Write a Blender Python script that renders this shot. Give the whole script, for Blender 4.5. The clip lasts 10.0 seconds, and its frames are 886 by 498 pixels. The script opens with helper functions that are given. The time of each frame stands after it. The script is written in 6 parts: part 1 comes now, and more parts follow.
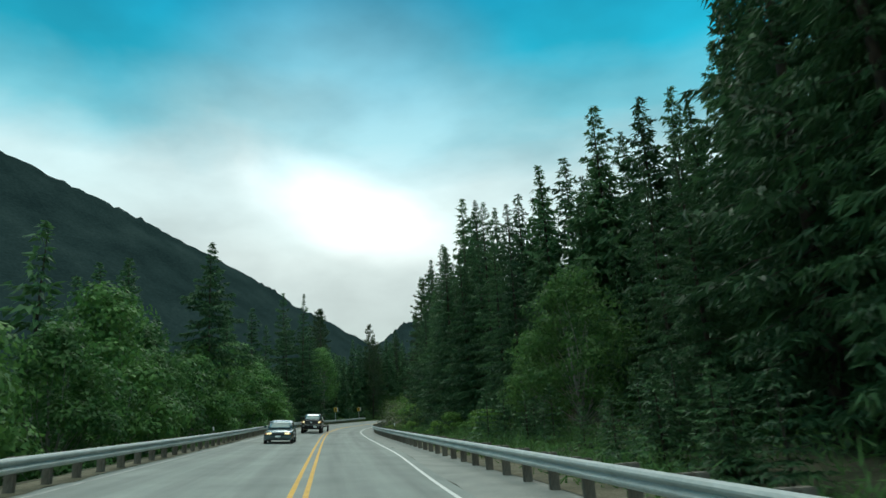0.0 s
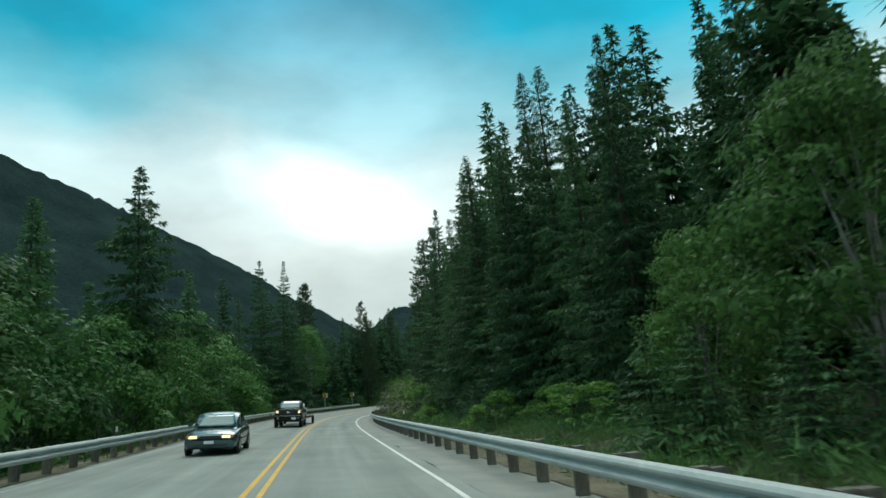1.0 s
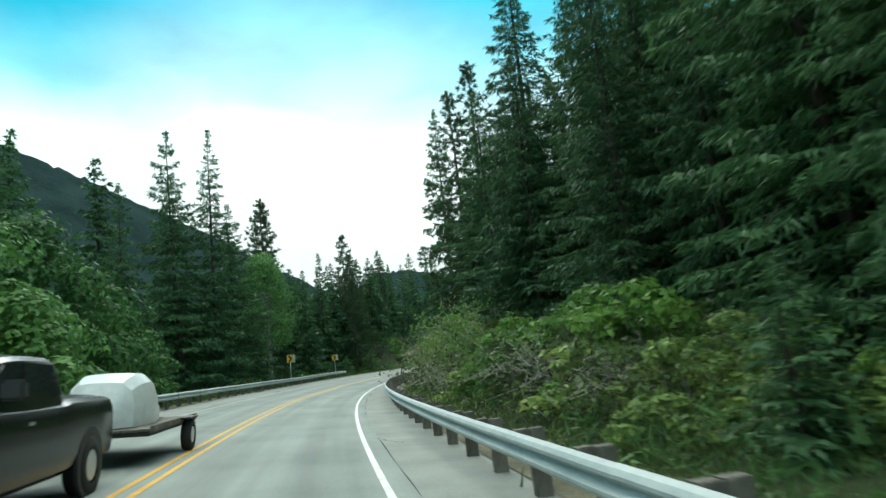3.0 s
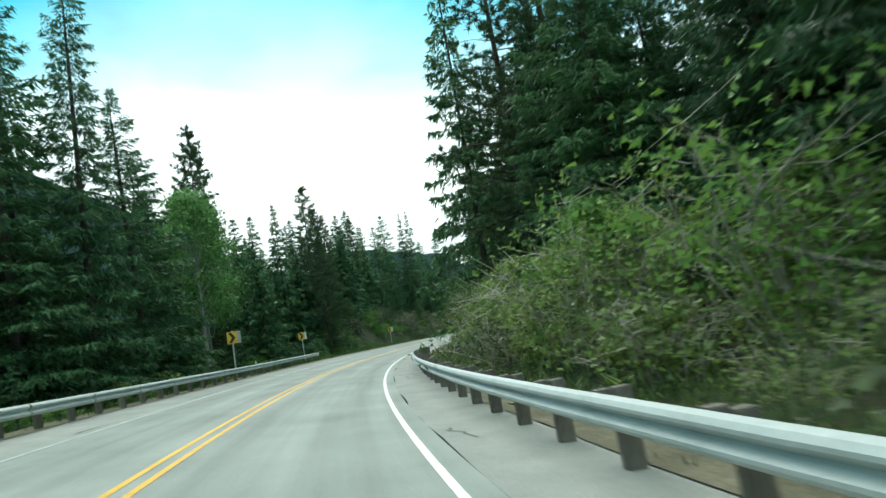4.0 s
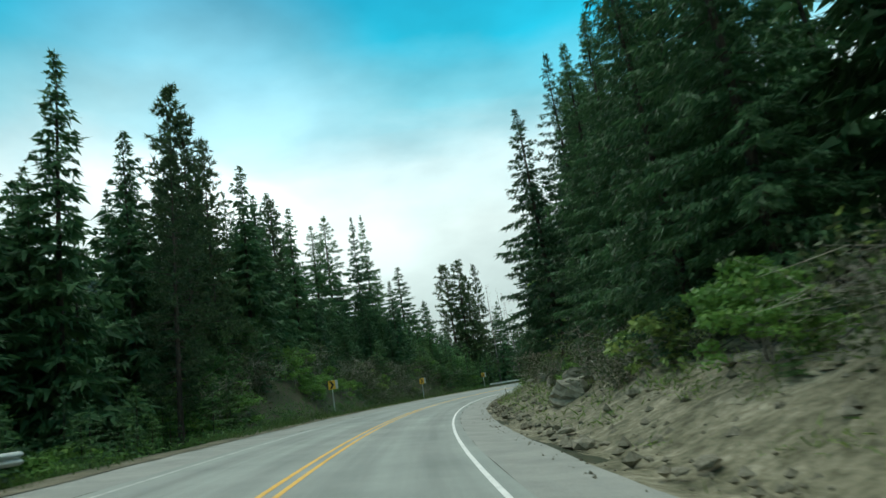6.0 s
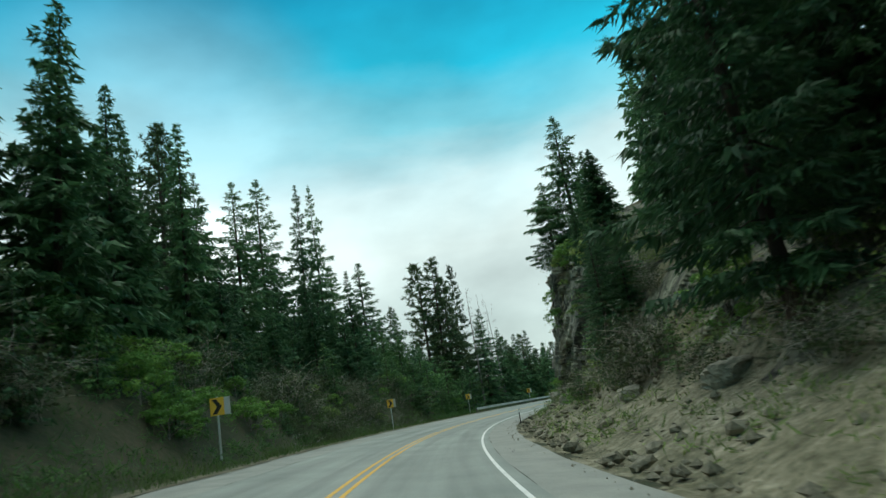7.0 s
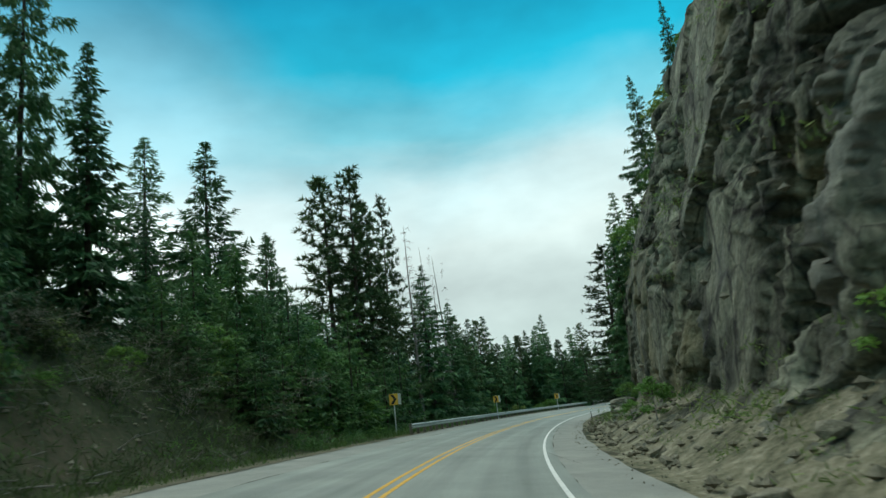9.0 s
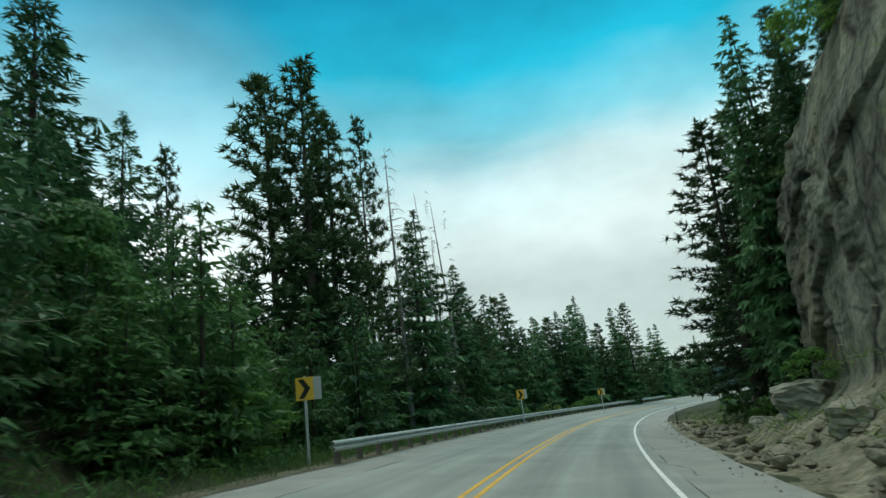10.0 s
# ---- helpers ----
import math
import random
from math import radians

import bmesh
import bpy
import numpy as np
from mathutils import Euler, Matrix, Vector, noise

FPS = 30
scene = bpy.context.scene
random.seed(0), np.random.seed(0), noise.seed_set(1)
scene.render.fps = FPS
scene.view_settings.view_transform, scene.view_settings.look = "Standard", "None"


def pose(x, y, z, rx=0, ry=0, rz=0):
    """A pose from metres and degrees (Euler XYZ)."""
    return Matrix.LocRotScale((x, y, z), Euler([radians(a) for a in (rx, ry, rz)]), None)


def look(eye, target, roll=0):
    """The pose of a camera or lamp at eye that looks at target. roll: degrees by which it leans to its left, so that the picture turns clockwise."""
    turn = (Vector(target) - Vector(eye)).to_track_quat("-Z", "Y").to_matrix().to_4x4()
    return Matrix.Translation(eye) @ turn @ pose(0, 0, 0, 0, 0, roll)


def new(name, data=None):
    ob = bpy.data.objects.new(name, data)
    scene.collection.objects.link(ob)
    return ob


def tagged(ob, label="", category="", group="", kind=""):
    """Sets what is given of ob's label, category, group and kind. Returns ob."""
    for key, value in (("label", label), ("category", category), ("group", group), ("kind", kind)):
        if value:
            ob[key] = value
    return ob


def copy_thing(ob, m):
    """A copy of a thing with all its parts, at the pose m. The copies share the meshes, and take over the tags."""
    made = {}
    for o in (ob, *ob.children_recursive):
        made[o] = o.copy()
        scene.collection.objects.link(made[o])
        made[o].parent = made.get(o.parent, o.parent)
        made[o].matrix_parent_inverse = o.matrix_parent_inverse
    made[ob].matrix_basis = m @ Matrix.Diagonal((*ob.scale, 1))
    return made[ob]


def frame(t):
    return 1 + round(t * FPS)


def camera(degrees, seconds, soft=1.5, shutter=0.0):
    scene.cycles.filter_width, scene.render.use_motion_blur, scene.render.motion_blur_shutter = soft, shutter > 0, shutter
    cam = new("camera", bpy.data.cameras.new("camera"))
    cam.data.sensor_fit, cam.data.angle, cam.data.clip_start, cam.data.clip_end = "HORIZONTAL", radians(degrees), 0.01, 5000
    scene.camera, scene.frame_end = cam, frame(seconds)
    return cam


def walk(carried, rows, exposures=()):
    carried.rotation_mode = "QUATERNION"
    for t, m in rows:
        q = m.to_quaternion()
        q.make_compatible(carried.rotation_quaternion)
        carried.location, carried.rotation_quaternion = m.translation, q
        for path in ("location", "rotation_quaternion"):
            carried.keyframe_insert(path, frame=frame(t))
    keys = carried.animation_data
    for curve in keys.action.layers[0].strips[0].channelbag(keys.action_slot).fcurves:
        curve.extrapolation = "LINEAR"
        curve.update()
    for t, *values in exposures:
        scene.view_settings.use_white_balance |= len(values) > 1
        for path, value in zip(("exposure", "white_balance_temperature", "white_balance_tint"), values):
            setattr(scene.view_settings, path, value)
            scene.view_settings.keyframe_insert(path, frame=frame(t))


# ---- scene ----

# ---------------------------------------------------------------- camera
cam = camera(69.0, 10.0, soft=1.5, shutter=0.13)
PATH = [  # seconds, x, y, z, yaw, pitch, roll
    (0.0, 15.19, -18.66, 1.6, 4.46, 14.26, -3.38),
    (0.5, 13.06, -9.58, 1.53, 3.94, 13.69, -4.31),
    (1.0, 10.96, -0.32, 1.61, 3.47, 12.83, -5.1),
    (1.5, 8.46, 9.3, 1.55, 3.06, 11.22, -5.88),
    (2.0, 6.06, 20.14, 1.61, 3.19, 10.62, -5.52),
    (3.3, -0.7, 49.82, 1.54, 0.78, 8.85, -7.96),
    (3.5, -1.99, 54.25, 1.48, -0.15, 8.18, -8.47),
    (4.0, -4.44, 66.97, 1.45, -1.48, 7.21, -10.23),
    (4.5, -6.57, 79.88, 1.52, -2.96, 7.71, -11.26),
    (5.0, -8.15, 92.13, 1.53, -4.5, 9.82, -10.98),
    (5.2, -8.48, 97.26, 1.53, -4.93, 10.95, -10.78),
    (6.3, -9.11, 127.16, 1.5, -8.21, 12.63, -8.67),
    (6.5, -8.67, 132.81, 1.52, -9.31, 13.03, -9.87),
    (7.0, -7.69, 146.32, 1.54, -11.13, 14.11, -9.59),
    (7.5, -5.98, 159.67, 1.56, -12.65, 14.43, -9.14),
    (8.0, -3.85, 172.02, 1.53, -14.18, 14.27, -7.74),
    (8.5, -1.12, 184.19, 1.52, -15.81, 14.51, -7.55),
    (9.0, 2.39, 196.65, 1.54, -16.75, 14.69, -7.12),
    (9.5, 6.28, 208.33, 1.57, -15.54, 14.66, -7.13),
    (10.0, 10.66, 219.59, 1.6, -14.6, 15.03, -7.36),
]


def eye_pose(x, y, z, yaw, pitch, roll):
    a, b = radians(yaw), radians(pitch)
    way = Vector((-math.sin(a) * math.cos(b), math.cos(a) * math.cos(b), math.sin(b)))
    return look((x, y, z), Vector((x, y, z)) + way, roll)


EXPOSURES = [(0.0, 0.0), (1.0, 0.08), (2.0, 0.34), (3.5, 0.86), (4.5, 0.92), (5.2, 0.68), (6.3, 0.22), (10.0, 0.12)]
walk(cam, [(t, eye_pose(*row)) for t, *row in PATH], EXPOSURES)

# ---------------------------------------------------------------- sky and sun
SUN_AZ, SUN_EL = radians(-13.0), radians(18.0)   # clockwise from +y; height


def make_world():
    w = bpy.data.worlds.new("overcast_sky")
    w.use_nodes = True
    nt = w.node_tree
    nt.nodes.clear()
    N = nt.nodes.new
    L = nt.links.new
    sky = N("ShaderNodeTexSky")
    sky.sky_type, sky.sun_disc = "NISHITA", False
    sky.sun_elevation, sky.sun_rotation = SUN_EL, SUN_AZ
    sky.dust_density, sky.ozone_density = 0.2, 2.5
    bg_sky = N("ShaderNodeBackground")
    bg_sky.inputs["Strength"].default_value = 0.006
    L(sky.outputs["Color"], bg_sky.inputs["Color"])
    tc = N("ShaderNodeTexCoord")
    sep = N("ShaderNodeSeparateXYZ")
    L(tc.outputs["Generated"], sep.inputs[0])
    mp = N("ShaderNodeMapping")
    mp.inputs["Scale"].default_value = (1.0, 1.0, 2.0)
    L(tc.outputs["Generated"], mp.inputs["Vector"])
    n1 = N("ShaderNodeTexNoise")
    n1.inputs["Scale"].default_value, n1.inputs["Detail"].default_value = 2.2, 7.0
    n1.inputs["Roughness"].default_value, n1.inputs["Distortion"].default_value = 0.52, 0.5
    L(mp.outputs[0], n1.inputs["Vector"])
    # height in the sky, made uneven by the clouds
    addn = N("ShaderNodeMath")
    addn.operation = "MULTIPLY_ADD"
    addn.inputs[1].default_value = 0.16
    L(n1.outputs["Fac"], addn.inputs[0])
    L(sep.outputs["Z"], addn.inputs[2])
    ramp = N("ShaderNodeValToRGB")
    el = ramp.color_ramp.elements
    el[0].position, el[0].color = 0.08, (0.40, 0.49, 0.46, 1)
    el[1].position, el[1].color = 1.0, (1.55, 1.72, 1.58, 1)
    for p, c in ((0.20, (0.47, 0.585, 0.555)), (0.33, (0.66, 0.80, 0.765)), (0.43, (0.60, 0.82, 0.83)), (0.50, (0.20, 0.60, 0.70)), (0.58, (0.01, 0.43, 0.60)), (0.70, (0.0, 0.29, 0.48)), (0.80, (0.75, 0.93, 0.87))):
        e = el.new(p)
        e.color = (*c, 1)
    L(addn.outputs[0], ramp.inputs[0])
    # broad grey undersides of the clouds
    n2 = N("ShaderNodeTexNoise")
    n2.inputs["Scale"].default_value, n2.inputs["Detail"].default_value = 3.4, 6.0
    n2.inputs["Roughness"].default_value = 0.5
    L(mp.outputs[0], n2.inputs["Vector"])
    rr = N("ShaderNodeMapRange")
    rr.inputs["From Min"].default_value, rr.inputs["From Max"].default_value = 0.34, 0.66
    rr.inputs["To Min"].default_value, rr.inputs["To Max"].default_value = 0.78, 1.16
    L(n2.outputs["Fac"], rr.inputs["Value"])
    mul = N("ShaderNodeMixRGB")
    mul.blend_type = "MULTIPLY"
    mul.inputs[0].default_value = 1.0
    L(ramp.outputs["Color"], mul.inputs[1])
    L(rr.outputs[0], mul.inputs[2])
    # thin cloud in front of the sun
    dot = N("ShaderNodeVectorMath")
    dot.operation = "DOT_PRODUCT"
    dot.inputs[1].default_value = (math.sin(SUN_AZ) * math.cos(SUN_EL), math.cos(SUN_AZ) * math.cos(SUN_EL), math.sin(SUN_EL))
    L(tc.outputs["Generated"], dot.inputs[0])
    # longer than high, sloping a little, with an uneven edge
    squares = []
    slope = radians(-20)
    across = Vector((math.cos(SUN_AZ), -math.sin(SUN_AZ), 0.0))
    upward = Vector((-math.sin(SUN_AZ) * math.sin(SUN_EL), -math.cos(SUN_AZ) * math.sin(SUN_EL), math.cos(SUN_EL)))
    for way, size in ((across * math.cos(slope) + upward * math.sin(slope), 0.135), (upward * math.cos(slope) - across * math.sin(slope), 0.062)):
        d = N("ShaderNodeVectorMath")
        d.operation = "DOT_PRODUCT"
        d.inputs[1].default_value = way / size
        L(tc.outputs["Generated"], d.inputs[0])
        sq = N("ShaderNodeMath")
        sq.operation = "MULTIPLY"
        L(d.outputs["Value"], sq.inputs[0])
        L(d.outputs["Value"], sq.inputs[1])
        squares.append(sq)
    total = N("ShaderNodeMath")
    L(squares[0].outputs[0], total.inputs[0])
    L(squares[1].outputs[0], total.inputs[1])
    torn = N("ShaderNodeMath")
    torn.operation = "MULTIPLY_ADD"
    torn.inputs[1].default_value = 1.6
    L(n1.outputs["Fac"], torn.inputs[0])
    L(total.outputs[0], torn.inputs[2])
    behind = N("ShaderNodeMath")
    behind.operation = "LESS_THAN"
    behind.inputs[1].default_value = 0.0
    L(dot.outputs["Value"], behind.inputs[0])
    far = N("ShaderNodeMath")
    far.operation = "MULTIPLY_ADD"
    far.inputs[1].default_value = 50.0
    L(behind.outputs[0], far.inputs[0])
    L(torn.outputs[0], far.inputs[2])
    glow = N("ShaderNodeMapRange")
    glow.interpolation_type = "SMOOTHSTEP"
    glow.inputs["From Min"].default_value, glow.inputs["From Max"].default_value = 2.8, 0.7
    glow.inputs["To Max"].default_value = 0.36
    L(far.outputs[0], glow.inputs["Value"])
    # a wide pale veil of cloud round it
    veil = N("ShaderNodeMapRange")
    veil.interpolation_type = "SMOOTHSTEP"
    veil.inputs["From Min"].default_value, veil.inputs["From Max"].default_value = 0.93, 0.995
    veil.inputs["To Max"].default_value = 0.30
    L(dot.outputs["Value"], veil.inputs["Value"])
    pale = N("ShaderNodeMixRGB")
    pale.inputs[2].default_value = (0.78, 0.87, 0.85, 1)
    L(veil.outputs[0], pale.inputs[0])
    L(ramp.outputs["Color"], pale.inputs[1])
    L(pale.outputs[0], mul.inputs[1])
    gm = N("ShaderNodeMath")
    gm.operation = "MULTIPLY"
    L(glow.outputs[0], gm.inputs[0])
    L(rr.outputs[0], gm.inputs[1])
    addc = N("ShaderNodeMixRGB")
    addc.blend_type = "ADD"
    addc.inputs[0].default_value = 1.0
    L(mul.outputs[0], addc.inputs[1])
    L(gm.outputs[0], addc.inputs[2])
    bg = N("ShaderNodeBackground")
    bg.inputs["Strength"].default_value = 1.0
    L(addc.outputs[0], bg.inputs["Color"])
    mix = N("ShaderNodeAddShader")
    L(bg_sky.outputs[0], mix.inputs[0])
    L(bg.outputs[0], mix.inputs[1])
    out = N("ShaderNodeOutputWorld")
    L(mix.outputs[0], out.inputs["Surface"])
    scene.world = w


make_world()
sun_data = bpy.data.lights.new("sun", "SUN")
sun_data.energy, sun_data.angle, sun_data.color = 0.7, radians(25), (1.0, 0.97, 0.92)
sun = new("sun", sun_data)
sun.matrix_world = look((0, 0, 300), Vector((0, 0, 300)) - Vector((math.sin(SUN_AZ) * math.cos(radians(40)), math.cos(SUN_AZ) * math.cos(radians(40)), math.sin(radians(40)))))

# ---------------------------------------------------------------- materials
MATS = {}


def base_mat(name, rough=0.8, metal=0.0, spec=0.3):
    m = bpy.data.materials.new(name)
    m.use_nodes = True
    nt = m.node_tree
    b = nt.nodes["Principled BSDF"]
    b.inputs["Roughness"].default_value = rough
    b.inputs["Metallic"].default_value = metal
    b.inputs["Specular IOR Level"].default_value = spec
    MATS[name] = m
    return m, nt, b


def noise_mat(name, colours, scale=1.0, detail=8.0, rough=0.85, metal=0.0, spec=0.3, bump=0.0, fine=0.0, stretch=(1, 1, 1), bump_scale=None, vary=0.0):
    """Two scales of noise run through a ramp of colours; bump from the finer one."""
    m, nt, b = base_mat(name, rough, metal, spec)
    N, L = nt.nodes.new, nt.links.new
    tc = N("ShaderNodeTexCoord")
    mp = N("ShaderNodeMapping")
    mp.inputs["Scale"].default_value = stretch
    L(tc.outputs["Object"], mp.inputs["Vector"])
    n1 = N("ShaderNodeTexNoise")
    n1.inputs["Scale"].default_value, n1.inputs["Detail"].default_value, n1.inputs["Roughness"].default_value = scale, detail, 0.6
    n2 = N("ShaderNodeTexNoise")
    n2.inputs["Scale"].default_value, n2.inputs["Detail"].default_value = fine or scale * 9, 6.0
    L(mp.outputs[0], n1.inputs["Vector"])
    L(mp.outputs[0], n2.inputs["Vector"])
    av = N("ShaderNodeMath")
    av.operation = "MULTIPLY_ADD"
    av.inputs[1].default_value = 0.45
    L(n2.outputs["Fac"], av.inputs[0])
    sc = N("ShaderNodeMath")
    sc.operation = "MULTIPLY"
    sc.inputs[1].default_value = 0.62
    L(n1.outputs["Fac"], sc.inputs[0])
    L(sc.outputs[0], av.inputs[2])
    last = av.outputs[0]
    if vary:
        oi = N("ShaderNodeObjectInfo")
        va = N("ShaderNodeMath")
        va.operation = "MULTIPLY_ADD"
        va.inputs[1].default_value = vary
        L(oi.outputs["Random"], va.inputs[0])
        L(last, va.inputs[2])
        last = va.outputs[0]
    ramp = N("ShaderNodeValToRGB")
    e = ramp.color_ramp.elements
    k = len(colours)
    for i, c in enumerate(colours):
        p = 0.36 + 0.34 * i / max(1, k - 1)
        if i == 0:
            e[0].position, e[0].color = p, (*c, 1)
        elif i == k - 1:
            e[-1].position, e[-1].color = p, (*c, 1)
        else:
            q = e.new(p)
            q.color = (*c, 1)
    L(last, ramp.inputs[0])
    L(ramp.outputs[0], b.inputs["Base Color"])
    if bump:
        bp = N("ShaderNodeBump")
        bp.inputs["Strength"].default_value = 1.0
        bp.inputs["Distance"].default_value = bump
        L(n2.outputs["Fac"], bp.inputs["Height"])
        L(bp.outputs[0], b.inputs["Normal"])
    return m


def leaf_mat(name, colours, rough=0.55, through_light=0.3, mixed=0.35):
    """Foliage: each tuft and each plant takes its own tone, and some light passes through."""
    m, nt, b = base_mat(name, rough, 0.0, 0.25)
    N, L = nt.nodes.new, nt.links.new
    geo = N("ShaderNodeNewGeometry")
    oi = N("ShaderNodeObjectInfo")
    tc = N("ShaderNodeTexCoord")
    nz = N("ShaderNodeTexNoise")
    nz.inputs["Scale"].default_value, nz.inputs["Detail"].default_value = 0.55, 3.0
    L(tc.outputs["Object"], nz.inputs["Vector"])
    a = N("ShaderNodeMath")
    a.operation = "MULTIPLY_ADD"
    a.inputs[1].default_value = mixed
    L(geo.outputs["Random Per Island"], a.inputs[0])
    sc = N("ShaderNodeMath")
    sc.operation = "MULTIPLY_ADD"
    sc.inputs[1].default_value, sc.inputs[2].default_value = 0.8, -0.22
    L(nz.outputs["Fac"], sc.inputs[0])
    L(sc.outputs[0], a.inputs[2])
    a2 = N("ShaderNodeMath")
    a2.operation = "MULTIPLY_ADD"
    a2.inputs[1].default_value = 0.4
    L(oi.outputs["Random"], a2.inputs[0])
    L(a.outputs[0], a2.inputs[2])
    ramp = N("ShaderNodeValToRGB")
    e = ramp.color_ramp.elements
    e[0].position, e[0].color = 0.1, (*colours[0], 1)
    e[1].position, e[1].color = 0.95, (*colours[-1], 1)
    for i, c in enumerate(colours[1:-1]):
        q = e.new(0.1 + 0.85 * (i + 1) / (len(colours) - 1))
        q.color = (*c, 1)
    L(a2.outputs[0], ramp.inputs[0])
    L(ramp.outputs[0], b.inputs["Base Color"])
    tr = N("ShaderNodeBsdfTranslucent")
    L(ramp.outputs[0], tr.inputs["Color"])
    mix = N("ShaderNodeMixShader")
    mix.inputs[0].default_value = through_light
    L(b.outputs[0], mix.inputs[1])
    L(tr.outputs[0], mix.inputs[2])
    L(mix.outputs[0], nt.nodes["Material Output"].inputs["Surface"])
    return m


def plain_mat(name, colour, rough=0.5, metal=0.0, spec=0.5, amount=0.12, scale=6.0):
    lo = tuple(c * (1 - amount) for c in colour)
    hi = tuple(min(1.0, c * (1 + amount)) for c in colour)
    return noise_mat(name, [lo, colour, hi], scale=scale, rough=rough, metal=metal, spec=spec)


asphalt = noise_mat("asphalt", [(0.186, 0.214, 0.196), (0.240, 0.270, 0.248), (0.290, 0.318, 0.292)], scale=0.35, fine=45, rough=0.82, bump=0.004)


def add_wear(m):
    """Polished wheel tracks, oil down the middle of each lane and long streaks, laid out across the road."""
    nt = m.node_tree
    N, L = nt.nodes.new, nt.links.new
    b = nt.nodes["Principled BSDF"]
    base = b.inputs["Base Color"].links[0].from_socket
    uv = N("ShaderNodeUVMap")
    uv.uv_map = "road"
    sep = N("ShaderNodeSeparateXYZ")
    L(uv.outputs[0], sep.inputs[0])
    wave = N("ShaderNodeMath")
    wave.operation = "MULTIPLY"
    wave.inputs[1].default_value = 2 * math.pi / 1.775
    L(sep.outputs["X"], wave.inputs[0])
    cs = N("ShaderNodeMath")
    cs.operation = "COSINE"
    L(wave.outputs[0], cs.inputs[0])
    mp = N("ShaderNodeMapping")
    mp.inputs["Scale"].default_value = (1.6, 0.05, 1)
    L(uv.outputs[0], mp.inputs["Vector"])
    nz = N("ShaderNodeTexNoise")
    nz.inputs["Scale"].default_value, nz.inputs["Detail"].default_value = 1.4, 6.0
    L(mp.outputs[0], nz.inputs["Vector"])
    add = N("ShaderNodeMath")
    add.operation = "MULTIPLY_ADD"
    add.inputs[1].default_value = 0.12
    L(cs.outputs[0], add.inputs[0])
    L(nz.outputs["Fac"], add.inputs[2])
    mr = N("ShaderNodeMapRange")
    mr.inputs["From Min"].default_value, mr.inputs["From Max"].default_value = 0.25, 0.75
    mr.inputs["To Min"].default_value, mr.inputs["To Max"].default_value = 0.80, 1.14
    L(add.outputs[0], mr.inputs["Value"])
    mul = N("ShaderNodeMixRGB")
    mul.blend_type = "MULTIPLY"
    mul.inputs[0].default_value = 1.0
    L(base, mul.inputs[1])
    L(mr.outputs[0], mul.inputs[2])
    L(mul.outputs[0], b.inputs["Base Color"])


add_wear(asphalt)
shoulder_mat = noise_mat("shoulder_asphalt", [(0.20, 0.215, 0.196), (0.265, 0.28, 0.255), (0.325, 0.335, 0.305)], scale=0.8, fine=30, rough=0.9, bump=0.006)
white_paint = noise_mat("white_road_paint", [(0.45, 0.46, 0.44), (0.72, 0.73, 0.7), (0.8, 0.8, 0.78)], scale=2.5, fine=40, rough=0.6)
faded_paint = noise_mat("faded_road_paint", [(0.24, 0.26, 0.245), (0.36, 0.38, 0.36), (0.52, 0.53, 0.51)], scale=1.6, fine=40, rough=0.7)
yellow_paint = noise_mat("yellow_road_paint", [(0.45, 0.25, 0.02), (0.66, 0.36, 0.02), (0.72, 0.42, 0.04)], scale=2.5, fine=40, rough=0.6)
tar = noise_mat("tar_seal", [(0.03, 0.03, 0.03), (0.06, 0.06, 0.06)], scale=4, rough=0.6)
soil = noise_mat("forest_soil", [(0.018, 0.028, 0.012), (0.036, 0.045, 0.02), (0.07, 0.06, 0.038)], scale=0.25, fine=4, rough=0.95, bump=0.05)
gravel_mat = noise_mat("gravel_soil", [(0.065, 0.066, 0.042), (0.12, 0.115, 0.075), (0.21, 0.195, 0.14)], scale=0.9, fine=14, rough=0.95, bump=0.03)
galvanised = noise_mat("galvanised_steel", [(0.29, 0.33, 0.32), (0.39, 0.44, 0.425), (0.47, 0.515, 0.50)], scale=1.3, fine=20, rough=0.68, metal=0.35, spec=0.4, vary=0.10)
weathered_post = noise_mat("weathered_timber", [(0.06, 0.055, 0.045), (0.12, 0.11, 0.09), (0.20, 0.185, 0.155)], scale=3, fine=30, rough=0.9, stretch=(1, 1, 0.2), vary=0.12)
rock_mat = noise_mat("rock_face", [(0.040, 0.043, 0.030), (0.095, 0.101, 0.070), (0.155, 0.160, 0.112), (0.25, 0.25, 0.18)], scale=0.7, fine=7.0, rough=0.93, bump=0.07, stretch=(1, 1, 0.7))


